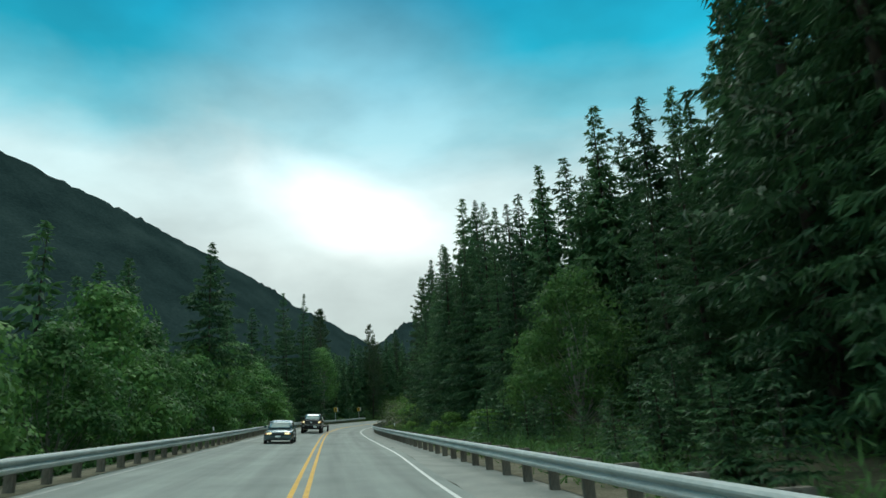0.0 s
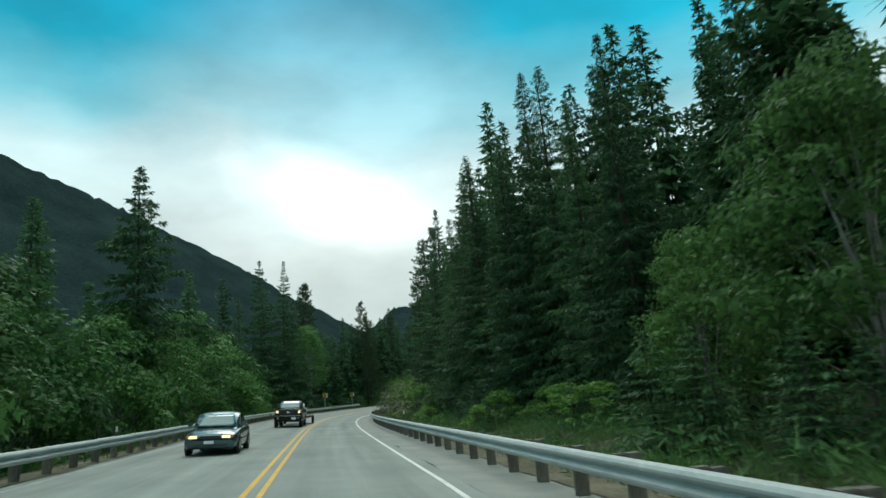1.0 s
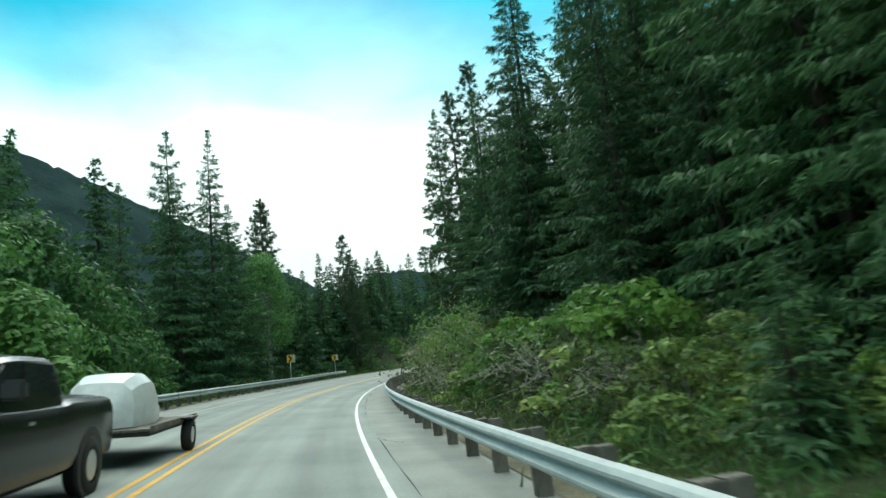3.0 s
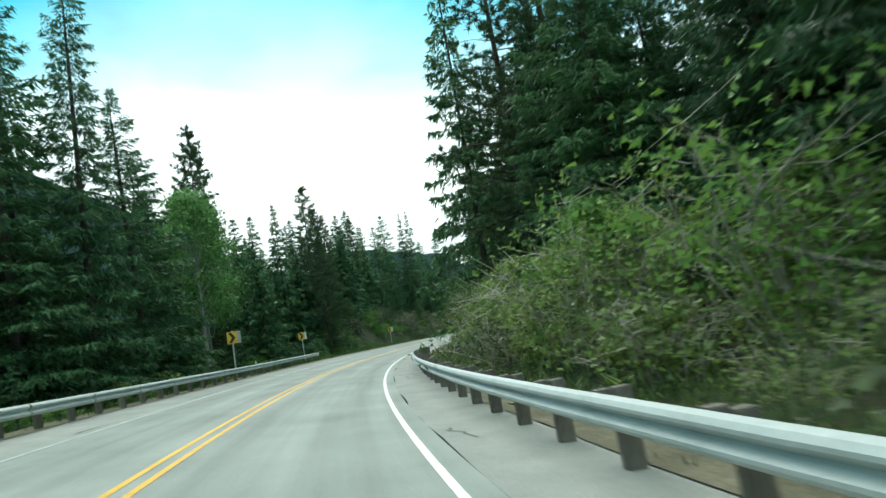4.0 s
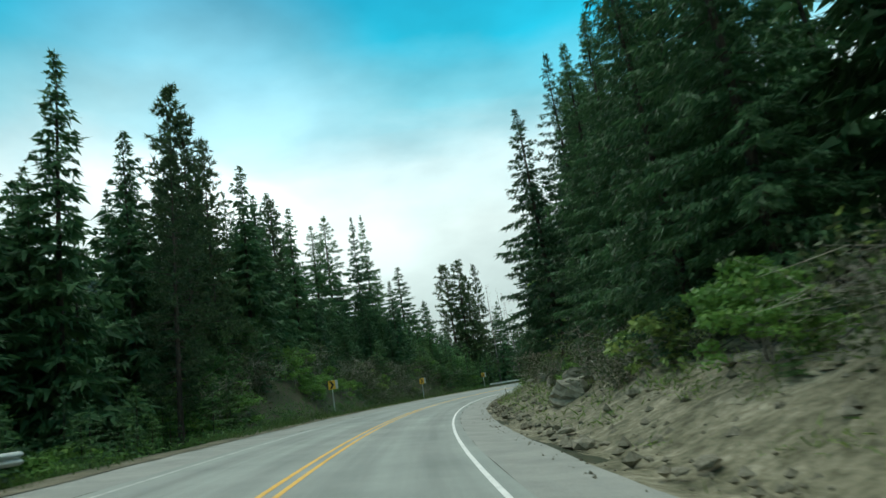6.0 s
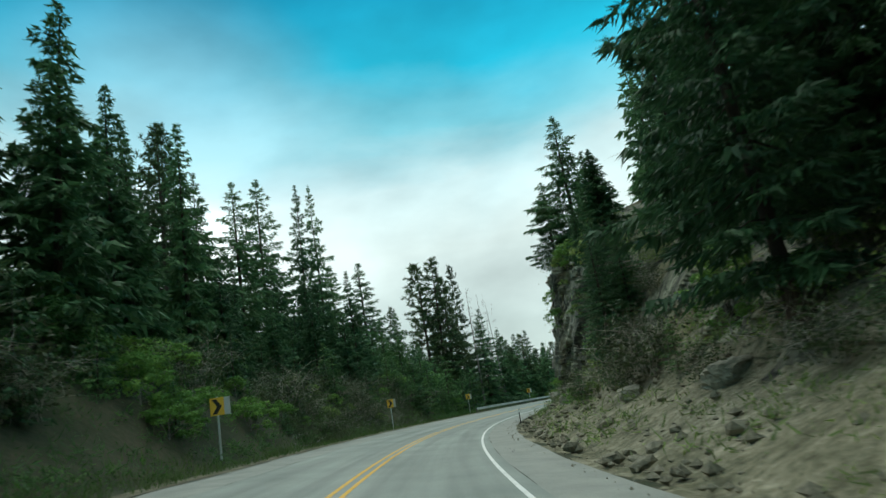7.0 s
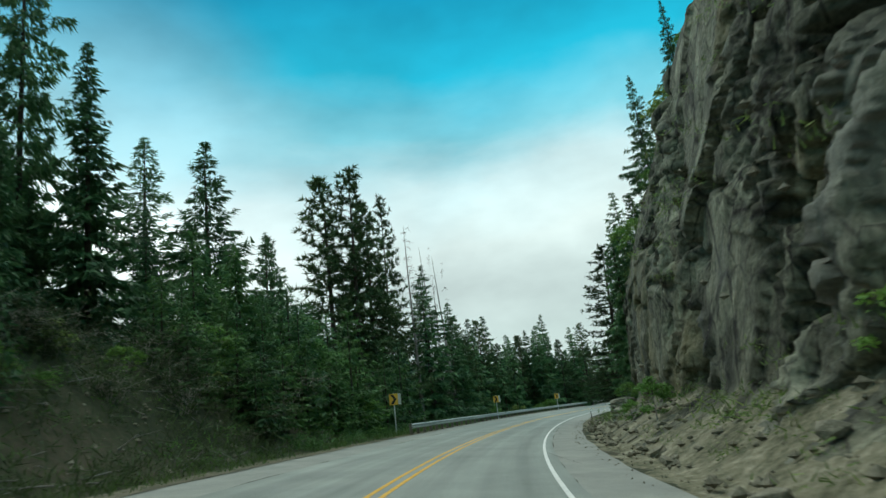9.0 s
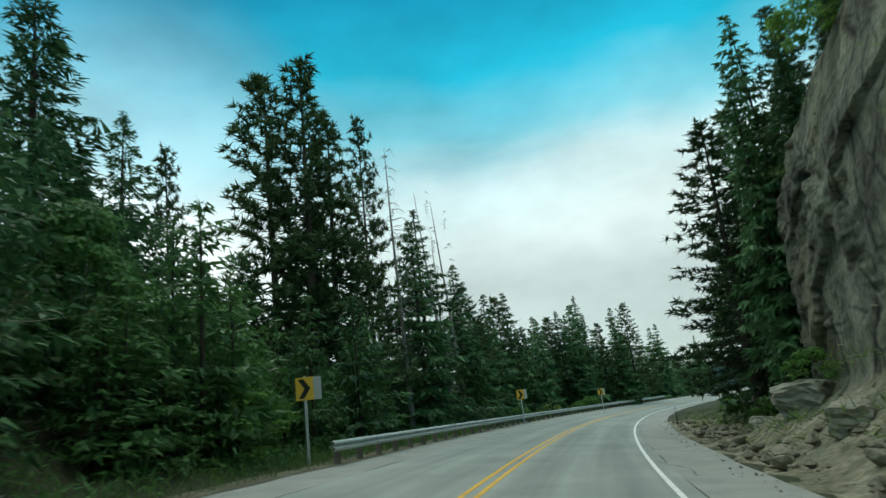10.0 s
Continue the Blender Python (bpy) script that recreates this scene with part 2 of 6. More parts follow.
def add_joints(m):
    """Open joints between the blocks of rock, and ochre and lichen stains."""
    nt = m.node_tree
    N, L = nt.nodes.new, nt.links.new
    b = nt.nodes["Principled BSDF"]
    base = b.inputs["Base Color"].links[0].from_socket
    tc = N("ShaderNodeTexCoord")
    wob = N("ShaderNodeTexNoise")
    wob.inputs["Scale"].default_value, wob.inputs["Detail"].default_value = 0.7, 5.0
    L(tc.outputs["Object"], wob.inputs["Vector"])
    mixv = N("ShaderNodeMixRGB")
    mixv.blend_type = "ADD"
    mixv.inputs[0].default_value = 0.12
    L(tc.outputs["Object"], mixv.inputs[1])
    L(wob.outputs["Color"], mixv.inputs[2])
    last = base
    for scale, stretch, width, dark in ((0.24, (1.0, 1.0, 0.5), 0.034, 0.05), (0.8, (1.0, 1.0, 0.6), 0.05, 0.25)):
        mp = N("ShaderNodeMapping")
        mp.inputs["Scale"].default_value = stretch
        L(mixv.outputs[0], mp.inputs["Vector"])
        vo = N("ShaderNodeTexVoronoi")
        vo.feature = "DISTANCE_TO_EDGE"
        vo.inputs["Scale"].default_value = scale
        L(mp.outputs[0], vo.inputs["Vector"])
        mr = N("ShaderNodeMapRange")
        mr.inputs["From Max"].default_value = width
        mr.inputs["To Min"].default_value = dark
        gap = N("ShaderNodeTexNoise")
        gap.inputs["Scale"].default_value, gap.inputs["Detail"].default_value = scale * 2.6, 4.0
        L(tc.outputs["Object"], gap.inputs["Vector"])
        far = N("ShaderNodeMapRange")
        far.inputs["From Min"].default_value, far.inputs["From Max"].default_value = 0.50, 0.66
        far.inputs["To Max"].default_value = width * 1.1
        L(gap.outputs["Fac"], far.inputs["Value"])
        apart = N("ShaderNodeMath")
        apart.operation = "ADD"
        L(vo.outputs["Distance"], apart.inputs[0])
        L(far.outputs[0], apart.inputs[1])
        L(apart.outputs[0], mr.inputs["Value"])
        mul = N("ShaderNodeMixRGB")
        mul.blend_type = "MULTIPLY"
        mul.inputs[0].default_value = 1.0
        L(last, mul.inputs[1])
        L(mr.outputs[0], mul.inputs[2])
        last = mul.outputs[0]
    # each block of rock has its own tone
    for scale, lo, hi in ((0.34, 0.62, 1.35), (1.3, 0.72, 1.28)):
        mp = N("ShaderNodeMapping")
        mp.inputs["Scale"].default_value, mp.inputs["Rotation"].default_value = (1.0, 1.0, 0.5), (0.25, 0.1, 0.0)
        L(tc.outputs["Object"], mp.inputs["Vector"])
        vo = N("ShaderNodeTexVoronoi")
        vo.inputs["Scale"].default_value = scale
        L(mp.outputs[0], vo.inputs["Vector"])
        bw = N("ShaderNodeSeparateColor")
        L(vo.outputs["Color"], bw.inputs[0])
        mr = N("ShaderNodeMapRange")
        mr.inputs["To Min"].default_value, mr.inputs["To Max"].default_value = lo, hi
        L(bw.outputs[0], mr.inputs["Value"])
        mul = N("ShaderNodeMixRGB")
        mul.blend_type = "MULTIPLY"
        mul.inputs[0].default_value = 1.0
        L(last, mul.inputs[1])
        L(mr.outputs[0], mul.inputs[2])
        last = mul.outputs[0]
    st = N("ShaderNodeTexNoise")
    st.inputs["Scale"].default_value, st.inputs["Detail"].default_value = 0.22, 7.0
    mp = N("ShaderNodeMapping")
    mp.inputs["Scale"].default_value, mp.inputs["Location"].default_value = (1, 1, 0.4), (7, 3, 1)
    L(tc.outputs["Object"], mp.inputs["Vector"])
    L(mp.outputs[0], st.inputs["Vector"])
    for lo, hi, tone, amount in ((0.56, 0.68, (0.165, 0.145, 0.07), 0.65), (0.44, 0.32, (0.20, 0.205, 0.175), 0.6)):
        mr = N("ShaderNodeMapRange")
        mr.inputs["From Min"].default_value, mr.inputs["From Max"].default_value = lo, hi
        mr.inputs["To Max"].default_value = amount
        L(st.outputs["Fac"], mr.inputs["Value"])
        mx = N("ShaderNodeMixRGB")
        L(mr.outputs[0], mx.inputs[0])
        L(last, mx.inputs[1])
        mx.inputs[2].default_value = (*tone, 1)
        last = mx.outputs[0]
    # dark streaks where water runs down
    mp = N("ShaderNodeMapping")
    mp.inputs["Scale"].default_value = (0.8, 0.8, 0.14)
    L(tc.outputs["Object"], mp.inputs["Vector"])
    streak = N("ShaderNodeTexNoise")
    streak.inputs["Scale"].default_value, streak.inputs["Detail"].default_value = 1.0, 5.0
    L(mp.outputs[0], streak.inputs["Vector"])
    mr = N("ShaderNodeMapRange")
    mr.inputs["From Min"].default_value, mr.inputs["From Max"].default_value = 0.36, 0.56
    mr.inputs["To Min"].default_value, mr.inputs["To Max"].default_value = 0.68, 1.10
    L(streak.outputs["Fac"], mr.inputs["Value"])
    mul = N("ShaderNodeMixRGB")
    mul.blend_type = "MULTIPLY"
    mul.inputs[0].default_value = 1.0
    L(last, mul.inputs[1])
    L(mr.outputs[0], mul.inputs[2])
    L(mul.outputs[0], b.inputs["Base Color"])
    # chipped, angular relief
    normal = b.inputs["Normal"].links[0].from_socket
    for scale, deep in ((0.55, 0.16), (1.7, 0.08)):
        mp = N("ShaderNodeMapping")
        mp.inputs["Scale"].default_value, mp.inputs["Rotation"].default_value = (1.0, 1.0, 0.55), (0.3, 0.25, 0.0)
        L(mixv.outputs[0], mp.inputs["Vector"])
        vo = N("ShaderNodeTexVoronoi")
        vo.inputs["Scale"].default_value = scale
        L(mp.outputs[0], vo.inputs["Vector"])
        sep = N("ShaderNodeSeparateColor")
        L(vo.outputs["Color"], sep.inputs[0])
        bp = N("ShaderNodeBump")
        bp.inputs["Strength"].default_value, bp.inputs["Distance"].default_value = 1.0, deep
        L(sep.outputs[0], bp.inputs["Height"])
        L(normal, bp.inputs["Normal"])
        normal = bp.outputs[0]
    L(normal, b.inputs["Normal"])


add_joints(rock_mat)
talus_mat = noise_mat("debris_slope", [(0.05, 0.054, 0.032), (0.12, 0.118, 0.072), (0.21, 0.20, 0.135), (0.34, 0.32, 0.235)], scale=1.0, fine=5, rough=0.95, bump=0.12)
pale_rock = noise_mat("pale_boulder", [(0.09, 0.09, 0.065), (0.19, 0.185, 0.14), (0.30, 0.29, 0.23)], scale=0.9, fine=7, rough=0.93, bump=0.05, vary=0.15)
rock_stone = noise_mat("loose_stone", [(0.085, 0.082, 0.058), (0.155, 0.148, 0.108), (0.26, 0.245, 0.185)], scale=1.5, fine=12, rough=0.92, bump=0.02, vary=0.15)
bark = noise_mat("conifer_bark", [(0.025, 0.02, 0.016), (0.06, 0.048, 0.038), (0.11, 0.085, 0.065)], scale=1.2, fine=9, rough=0.95, bump=0.03, stretch=(1, 1, 0.25))
pale_stem = noise_mat("pale_bare_stems", [(0.20, 0.185, 0.15), (0.32, 0.30, 0.25), (0.44, 0.42, 0.36)], scale=2.5, fine=14, rough=0.9, stretch=(1, 1, 0.3))
grey_bark = noise_mat("grey_dead_wood", [(0.13, 0.12, 0.11), (0.22, 0.21, 0.19), (0.32, 0.31, 0.29)], scale=1.5, fine=10, rough=0.9, stretch=(1, 1, 0.3))
fir_green = leaf_mat("fir_needles", [(0.022, 0.056, 0.027), (0.052, 0.126, 0.051), (0.108, 0.228, 0.086)], through_light=0.3)
pine_green = leaf_mat("pine_needles", [(0.022, 0.044, 0.02), (0.05, 0.095, 0.038), (0.095, 0.155, 0.058)])
alder_green = leaf_mat("alder_leaves", [(0.022, 0.070, 0.020), (0.066, 0.168, 0.042), (0.15, 0.315, 0.076)], through_light=0.35)
shrub_green = leaf_mat("shrub_leaves", [(0.05, 0.125, 0.026), (0.115, 0.25, 0.052), (0.23, 0.39, 0.08)], through_light=0.4)
olive_green = leaf_mat("olive_shrub_leaves", [(0.11, 0.12, 0.05), (0.11, 0.17, 0.052), (0.17, 0.27, 0.07), (0.28, 0.37, 0.10)], through_light=0.35, mixed=0.6)
grass_green = leaf_mat("roadside_grass", [(0.035, 0.075, 0.018), (0.08, 0.15, 0.035), (0.15, 0.20, 0.07)], through_light=0.35)
# distance haze is put into this base colour as a blue tint
hill_hazed = noise_mat("hazed_wooded_slope", [(0.013, 0.024, 0.024), (0.022, 0.039, 0.038), (0.035, 0.056, 0.053)], scale=0.009, fine=0.16, rough=1.0, spec=0.0)
sign_yellow = plain_mat("sign_yellow", (0.72, 0.44, 0.05), rough=0.35)
sign_black = plain_mat("sign_black", (0.012, 0.012, 0.012), rough=0.4)
sign_back = plain_mat("sign_back_aluminium", (0.55, 0.60, 0.60), rough=0.4, metal=0.6)
marker_white = plain_mat("white_marker", (0.78, 0.80, 0.78), rough=0.5)
car_teal = plain_mat("grey_green_car_paint", (0.10, 0.155, 0.165), rough=0.14, metal=0.55, spec=0.6)
car_black = plain_mat("black_car_paint", (0.006, 0.008, 0.008), rough=0.22, spec=0.3)
car_glass = plain_mat("tinted_car_glass", (0.16, 0.225, 0.225), rough=0.03, metal=0.7, spec=0.6, amount=0.02)
side_glass = plain_mat("dark_side_glass", (0.02, 0.026, 0.027), rough=0.03, spec=0.6, amount=0.02)
tyre_rubber = plain_mat("tyre_rubber", (0.02, 0.02, 0.02), rough=0.85)
rim_metal = plain_mat("wheel_rim", (0.45, 0.46, 0.47), rough=0.3, metal=0.9)
chrome = plain_mat("chrome_trim", (0.6, 0.62, 0.63), rough=0.15, metal=1.0)
amber = plain_mat("amber_lens", (0.55, 0.16, 0.02), rough=0.3)
dark_plastic = plain_mat("dark_plastic", (0.03, 0.03, 0.03), rough=0.6)
boat_white = plain_mat("white_gelcoat", (0.7, 0.72, 0.7), rough=0.3)
lamp_m, lamp_nt, lamp_b = base_mat("lit_headlamp", 0.2)
lamp_b.inputs["Base Color"].default_value = (0.9, 0.85, 0.7, 1)
lamp_b.inputs["Emission Color"].default_value = (1.0, 0.78, 0.32, 1)
lamp_b.inputs["Emission Strength"].default_value = 1.1

scrub_brown = leaf_mat("scrub_leaves", [(0.036, 0.044, 0.023), (0.058, 0.084, 0.036), (0.092, 0.150, 0.052)], through_light=0.3)
bright_green = leaf_mat("maple_leaves", [(0.035, 0.095, 0.026), (0.085, 0.19, 0.05), (0.16, 0.30, 0.08)], through_light=0.45)
young_green = leaf_mat("young_fir_needles", [(0.028, 0.07, 0.024), (0.068, 0.158, 0.046), (0.135, 0.265, 0.078)])

# ---------------------------------------------------------------- helpers for meshes


def mesh_from(name, verts, faces, material, smooth=False):
    me = bpy.data.meshes.new(name)
    me.from_pydata([tuple(map(float, v)) for v in verts], [], [tuple(map(int, f)) for f in faces])
    me.materials.append(material)
    if smooth:
        me.polygons.foreach_set("use_smooth", [True] * len(me.polygons))
    me.update()
    return me


def mesh_arrays(name, verts, faces, material, smooth=False):
    """A mesh of quads or triangles from arrays, quickly."""
    me = bpy.data.meshes.new(name)
    nv, (nq, k) = len(verts), faces.shape
    me.vertices.add(nv)
    me.vertices.foreach_set("co", np.asarray(verts, np.float32).ravel())
    me.loops.add(nq * k)
    me.loops.foreach_set("vertex_index", np.asarray(faces, np.int32).ravel())
    me.polygons.add(nq)
    me.polygons.foreach_set("loop_start", np.arange(0, nq * k, k, dtype=np.int32))
    me.polygons.foreach_set("loop_total", np.full(nq, k, np.int32))
    me.materials.append(material)
    if smooth:
        me.polygons.foreach_set("use_smooth", np.ones(nq, bool))
    me.update(calc_edges=True)
    me.validate()
    return me


def mesh_bm(name, bm, material, smooth=False):
    me = bpy.data.meshes.new(name)
    bm.to_mesh(me)
    bm.free()
    me.materials.append(material)
    if smooth:
        me.polygons.foreach_set("use_smooth", [True] * len(me.polygons))
    return me


def part_ob(name, me, parent, m=None, label=""):
    ob = new(name, me)
    ob.parent = parent
    if m is not None:
        ob.matrix_local = m
    if label:
        ob["label"] = label
    return ob


def part(name, bm, material, parent, label="", smooth=False):
    return part_ob(name, mesh_bm(name, bm, material, smooth), parent, None, label)


def box(bm, x0, x1, y0, y1, z0, z1, bevel=0.0):
    """A box with broken edges."""
    r = bmesh.ops.create_cube(bm, size=1.0)
    bmesh.ops.scale(bm, vec=(x1 - x0, y1 - y0, z1 - z0), verts=r["verts"])
    bmesh.ops.translate(bm, vec=((x0 + x1) / 2, (y0 + y1) / 2, (z0 + z1) / 2), verts=r["verts"])
    if bevel:
        ed = list({e for v in r["verts"] for e in v.link_edges})
        bmesh.ops.bevel(bm, geom=ed, offset=bevel, segments=2, affect="EDGES")


def tube(verts, faces, pts, radii, sides=7):
    """Adds a tapered tube along pts to the lists."""
    pts = [Vector(p) for p in pts]
    first = len(verts)
    for i, p in enumerate(pts):
        d = (pts[min(i + 1, len(pts) - 1)] - pts[max(i - 1, 0)]).normalized()
        a = d.cross(Vector((0.3, 0.9, 0.31))).normalized()
        b = d.cross(a)
        for k in range(sides):
            th = 2 * math.pi * k / sides
            verts.append(p + (a * math.cos(th) + b * math.sin(th)) * radii[i])
    for i in range(len(pts) - 1):
        for k in range(sides):
            k2 = (k + 1) % sides
            faces.append((first + i * sides + k, first + i * sides + k2, first + (i + 1) * sides + k2, first + (i + 1) * sides + k))


# ---------------------------------------------------------------- the road's line
KY = np.linspace(-10, 330, 9)                       # the right edge line: x at these y
KX = np.array([15.912, 4.587, -4.836, -7.795, -4.383, 5.62, 24.441, 51.78, 91.353])
KH = KY[1] - KY[0]


def second_derivatives():
    n = len(KY)
    A, b = np.zeros((n, n)), np.zeros(n)
    A[0, 0] = A[-1, -1] = 1
    for i in range(1, n - 1):
        A[i, i - 1] = A[i, i + 1] = KH / 6
        A[i, i] = 2 * KH / 3
        b[i] = (KX[i + 1] - 2 * KX[i] + KX[i - 1]) / KH
    return np.linalg.solve(A, b)


KM = second_derivatives()


def line_x(s):
    """x of the right edge line and its slope at y = s; straight beyond its ends."""
    s = np.asarray(s, float)
    q = np.clip(s, KY[0], KY[-1])
    i = np.clip(((q - KY[0]) / KH).astype(int), 0, len(KY) - 2)
    u, a = q - KY[i], KY[i + 1] - q
    p0, p1 = KX[i] / KH - KM[i] * KH / 6, KX[i + 1] / KH - KM[i + 1] * KH / 6
    v = (KM[i] * a**3 + KM[i + 1] * u**3) / (6 * KH) + p0 * a + p1 * u
    d = (KM[i + 1] * u**2 - KM[i] * a**2) / (2 * KH) - p0 + p1
    return v + d * (s - q), d


def smooth01(x):
    x = np.clip(x, 0, 1)
    return x * x * (3 - 2 * x)


def bank(s):
    return 0.0515 + (0.0832 - 0.0515) * smooth01((np.asarray(s, float) - 10) / 70)


def place(s, off, z=0.0):
    """The world place at distance-mark s, off metres to the left of the right edge line, z above the road's surface."""
    x, d = line_x(s)
    n = np.hypot(1, d)
    o = np.clip(off, -2.4, 11.0)
    return np.stack(np.broadcast_arrays(x - off / n, s + off * d / n, o * bank(s) + z), -1)


def road_coords(X, Y):
    """The inverse: s and off of a place in plan."""
    X, Y = np.asarray(X, float), np.asarray(Y, float)
    s = Y.copy()
    for _ in range(14):
        c, d = line_x(s)
        s = s + 0.8 * ((X - c) * d + (Y - s)) / (1 + d * d)
        s = np.clip(s, -4000, 4000)
    c, d = line_x(s)
    return s, (-(X - c) + (Y - s) * d) / np.hypot(1, d)


def heading(s):
    return math.atan2(-float(line_x(s)[1]), 1.0)


def left_line(s):
    return 8.87 - (8.87 - 7.02) * smooth01((np.asarray(s, float) - 20) / 60)


def edge_shift(s):
    """How far the right edge line lies inside its smooth course, where the shoulder is wider."""
    return 0.55 * (1 - smooth01((np.asarray(s, float) + 8) / 22))


def mound(s):
    return 4.6 * smooth01((s - 150) / 25) * (1 - smooth01((s - 222) / 22))


def fbm(x, y, z=0.0, octaves=4):
    """Cheap smooth noise from sines, for arrays."""
    r, a, f = 0.0, 1.0, 1.0
    for k in range(octaves):
        r = r + a * np.sin(f * x * 1.3 + 1.7 * k + 1.9 * np.sin(f * y * 0.9 + k * 2.1 + z)) * np.cos(f * y * 1.1 - 0.8 * k + 1.3 * np.sin(f * x * 0.7 + 3.1 * k) + z * f)
        a *= 0.5
        f *= 2.07
    return r


def ground_z(X, Y):
    s, o = road_coords(X, Y)
    road = np.clip(o, -2.4, 11.0) * bank(s)
    dl, dr = np.maximum(o - 10.2, 0), np.maximum(-2.2 - o, 0)
    m = mound(s)
    low = -0.5 * dl * smooth01(dl / 3) * (1 - smooth01((s - 135) / 25) * (1 - smooth01((s - 235) / 20)))
    low = np.maximum(low, -3.2)
    zl = low + m * smooth01((dl - 0.4) / 5.5) * (1 - smooth01((dl - 16) / 14))
    # the hillside above the road, and the cut through it
    cut = smooth01((s - 108) / 8) * (1 - smooth01((s - 250) / 12))
    zr = 0.12 * np.maximum(dr - 2.0, 0) * (1 + 1.2 * smooth01((dr - 12) / 40)) * (1 - cut)
    zr = np.minimum(zr, 60) - 0.35 * cut * smooth01(dr / 0.6)
    bumps = 0.10 * fbm(X * 0.55, Y * 0.55) * smooth01((dl + dr - 0.3) / 2.5) + 0.5 * fbm(X * 0.07, Y * 0.07) * smooth01((dl + dr - 6) / 20)
    under = -0.09 * smooth01((o + 1.9) / 0.5) * smooth01((9.9 - o) / 0.6)
    return road + np.where(o > 4, zl, zr) + bumps + under - 0.02


# ---------------------------------------------------------------- ground
def make_ground():
    def axis(lo, hi, step, far):
        a = list(np.arange(lo, hi + 0.01, step))
        w = step
        while a[-1] < far:
            w *= 1.35
            a.append(a[-1] + w)
        w = step
        while a[0] > -far:
            w *= 1.35
            a.insert(0, a[0] - w)
        return np.array(a)

    xs, ys = axis(-45, 75, 1.25, 4500), axis(-45, 330, 1.25, 4500)
    X, Y = np.meshgrid(xs, ys)
    Z = ground_z(X, Y)
    r = np.hypot(X - 5, Y - 120)
    Z = Z * (1 - smooth01((r - 400) / 500)) - 6 * smooth01((r - 400) / 500)
    v = np.stack([X, Y, Z], -1).reshape(-1, 3)
    nx, ny = len(xs), len(ys)
    i, j = np.meshgrid(np.arange(nx - 1), np.arange(ny - 1))
    q = (j * nx + i).ravel()
    me = mesh_arrays("ground", v, np.stack([q, q + 1, q + nx + 1, q + nx], -1), soil, True)
    tagged(new("ground", me), "dark forest soil with moss and litter", "ground", kind="structure")


def strip(name, s0, s1, o0, o1, lift, material, step=1.5, across=1, wobble=0.0, seed=1):
    """A ribbon along the road between two offsets (numbers or functions of s)."""
    ss = np.arange(s0, s1 + 0.01, step)
    f0 = o0(ss) if callable(o0) else np.full_like(ss, o0)
    f1 = o1(ss) if callable(o1) else np.full_like(ss, o1)
    if wobble:
        f1 = f1 + wobble * fbm(ss * 0.6, ss * 0.23 + seed)
        f0 = f0 + wobble * fbm(ss * 0.5, ss * 0.31 - seed)
    v = np.concatenate([place(ss, f0 + (f1 - f0) * k / across, lift) for k in range(across + 1)])
    n = len(ss)
    i, k = np.meshgrid(np.arange(n - 1), np.arange(across))
    a = (k * n + i).ravel()
    quads = np.stack([a + n, a, a + 1, a + n + 1], -1)
    me = mesh_arrays(name, v, quads, material)
    # across and along the road, in metres
    u = np.concatenate([f0 + (f1 - f0) * k2 / across for k2 in range(across + 1)])
    w = np.concatenate([ss] * (across + 1))
    uv = me.uv_layers.new(name="road")
    uv.data.foreach_set("uv", np.stack([u[quads.ravel()], w[quads.ravel()]], -1).astype(np.float32).ravel())
    return me


make_ground()
tagged(new("road", strip("road", -90, 420, lambda s: edge_shift(s) - 0.35, lambda s: left_line(s) + 0.4, 0.0, asphalt, across=6)), "grey worn asphalt two-lane highway", "road", kind="structure")
road_shoulder = tagged(new("pavement", strip("pavement", -90, 420, -1.95, lambda s: edge_shift(s) - 0.35, -0.004, shoulder_mat, across=2, wobble=0.05)), "paler patched asphalt shoulder beside the lane", "shoulder", kind="structure")
tagged(new("pavement", strip("pavement", -90, 420, lambda s: left_line(s) + 0.4, 9.35, -0.006, shoulder_mat, across=2, wobble=0.1, seed=5)), "paler gravelly shoulder beside the oncoming lane", "shoulder", kind="structure")
tagged(new("edge_line", strip("edge_line", -90, 420, lambda s: edge_shift(s) - 0.052, lambda s: edge_shift(s) + 0.052, 0.006, white_paint)), "solid white painted edge line on asphalt", "road marking", kind="structure")
tagged(new("edge_line", strip("edge_line", -90, 152, lambda s: left_line(s) - 0.06, lambda s: left_line(s) + 0.06, 0.006, faded_paint)), "faded white painted edge line on asphalt", "road marking", kind="structure")
for c in (3.40, 3.70):
    tagged(new("centre_line", strip("centre_line", -90, 420, c - 0.055, c + 0.055, 0.006, yellow_paint)), "solid yellow painted centre line on asphalt", "road marking", kind="structure")

# ---------------------------------------------------------------- the rock cut
def cliff_height(s):
    return smooth01((s - 111.5) / 16) * np.interp(s, (110, 130, 150, 158, 168, 178, 188, 200, 207, 213, 219, 226, 232, 238, 243, 249, 262), (0.6, 1.2, 1.9, 2.4, 4.8, 7.2, 9.6, 11.6, 13.0, 16.0, 18.5, 17.5, 14.0, 10.5, 7.5, 4.0, 2.5))


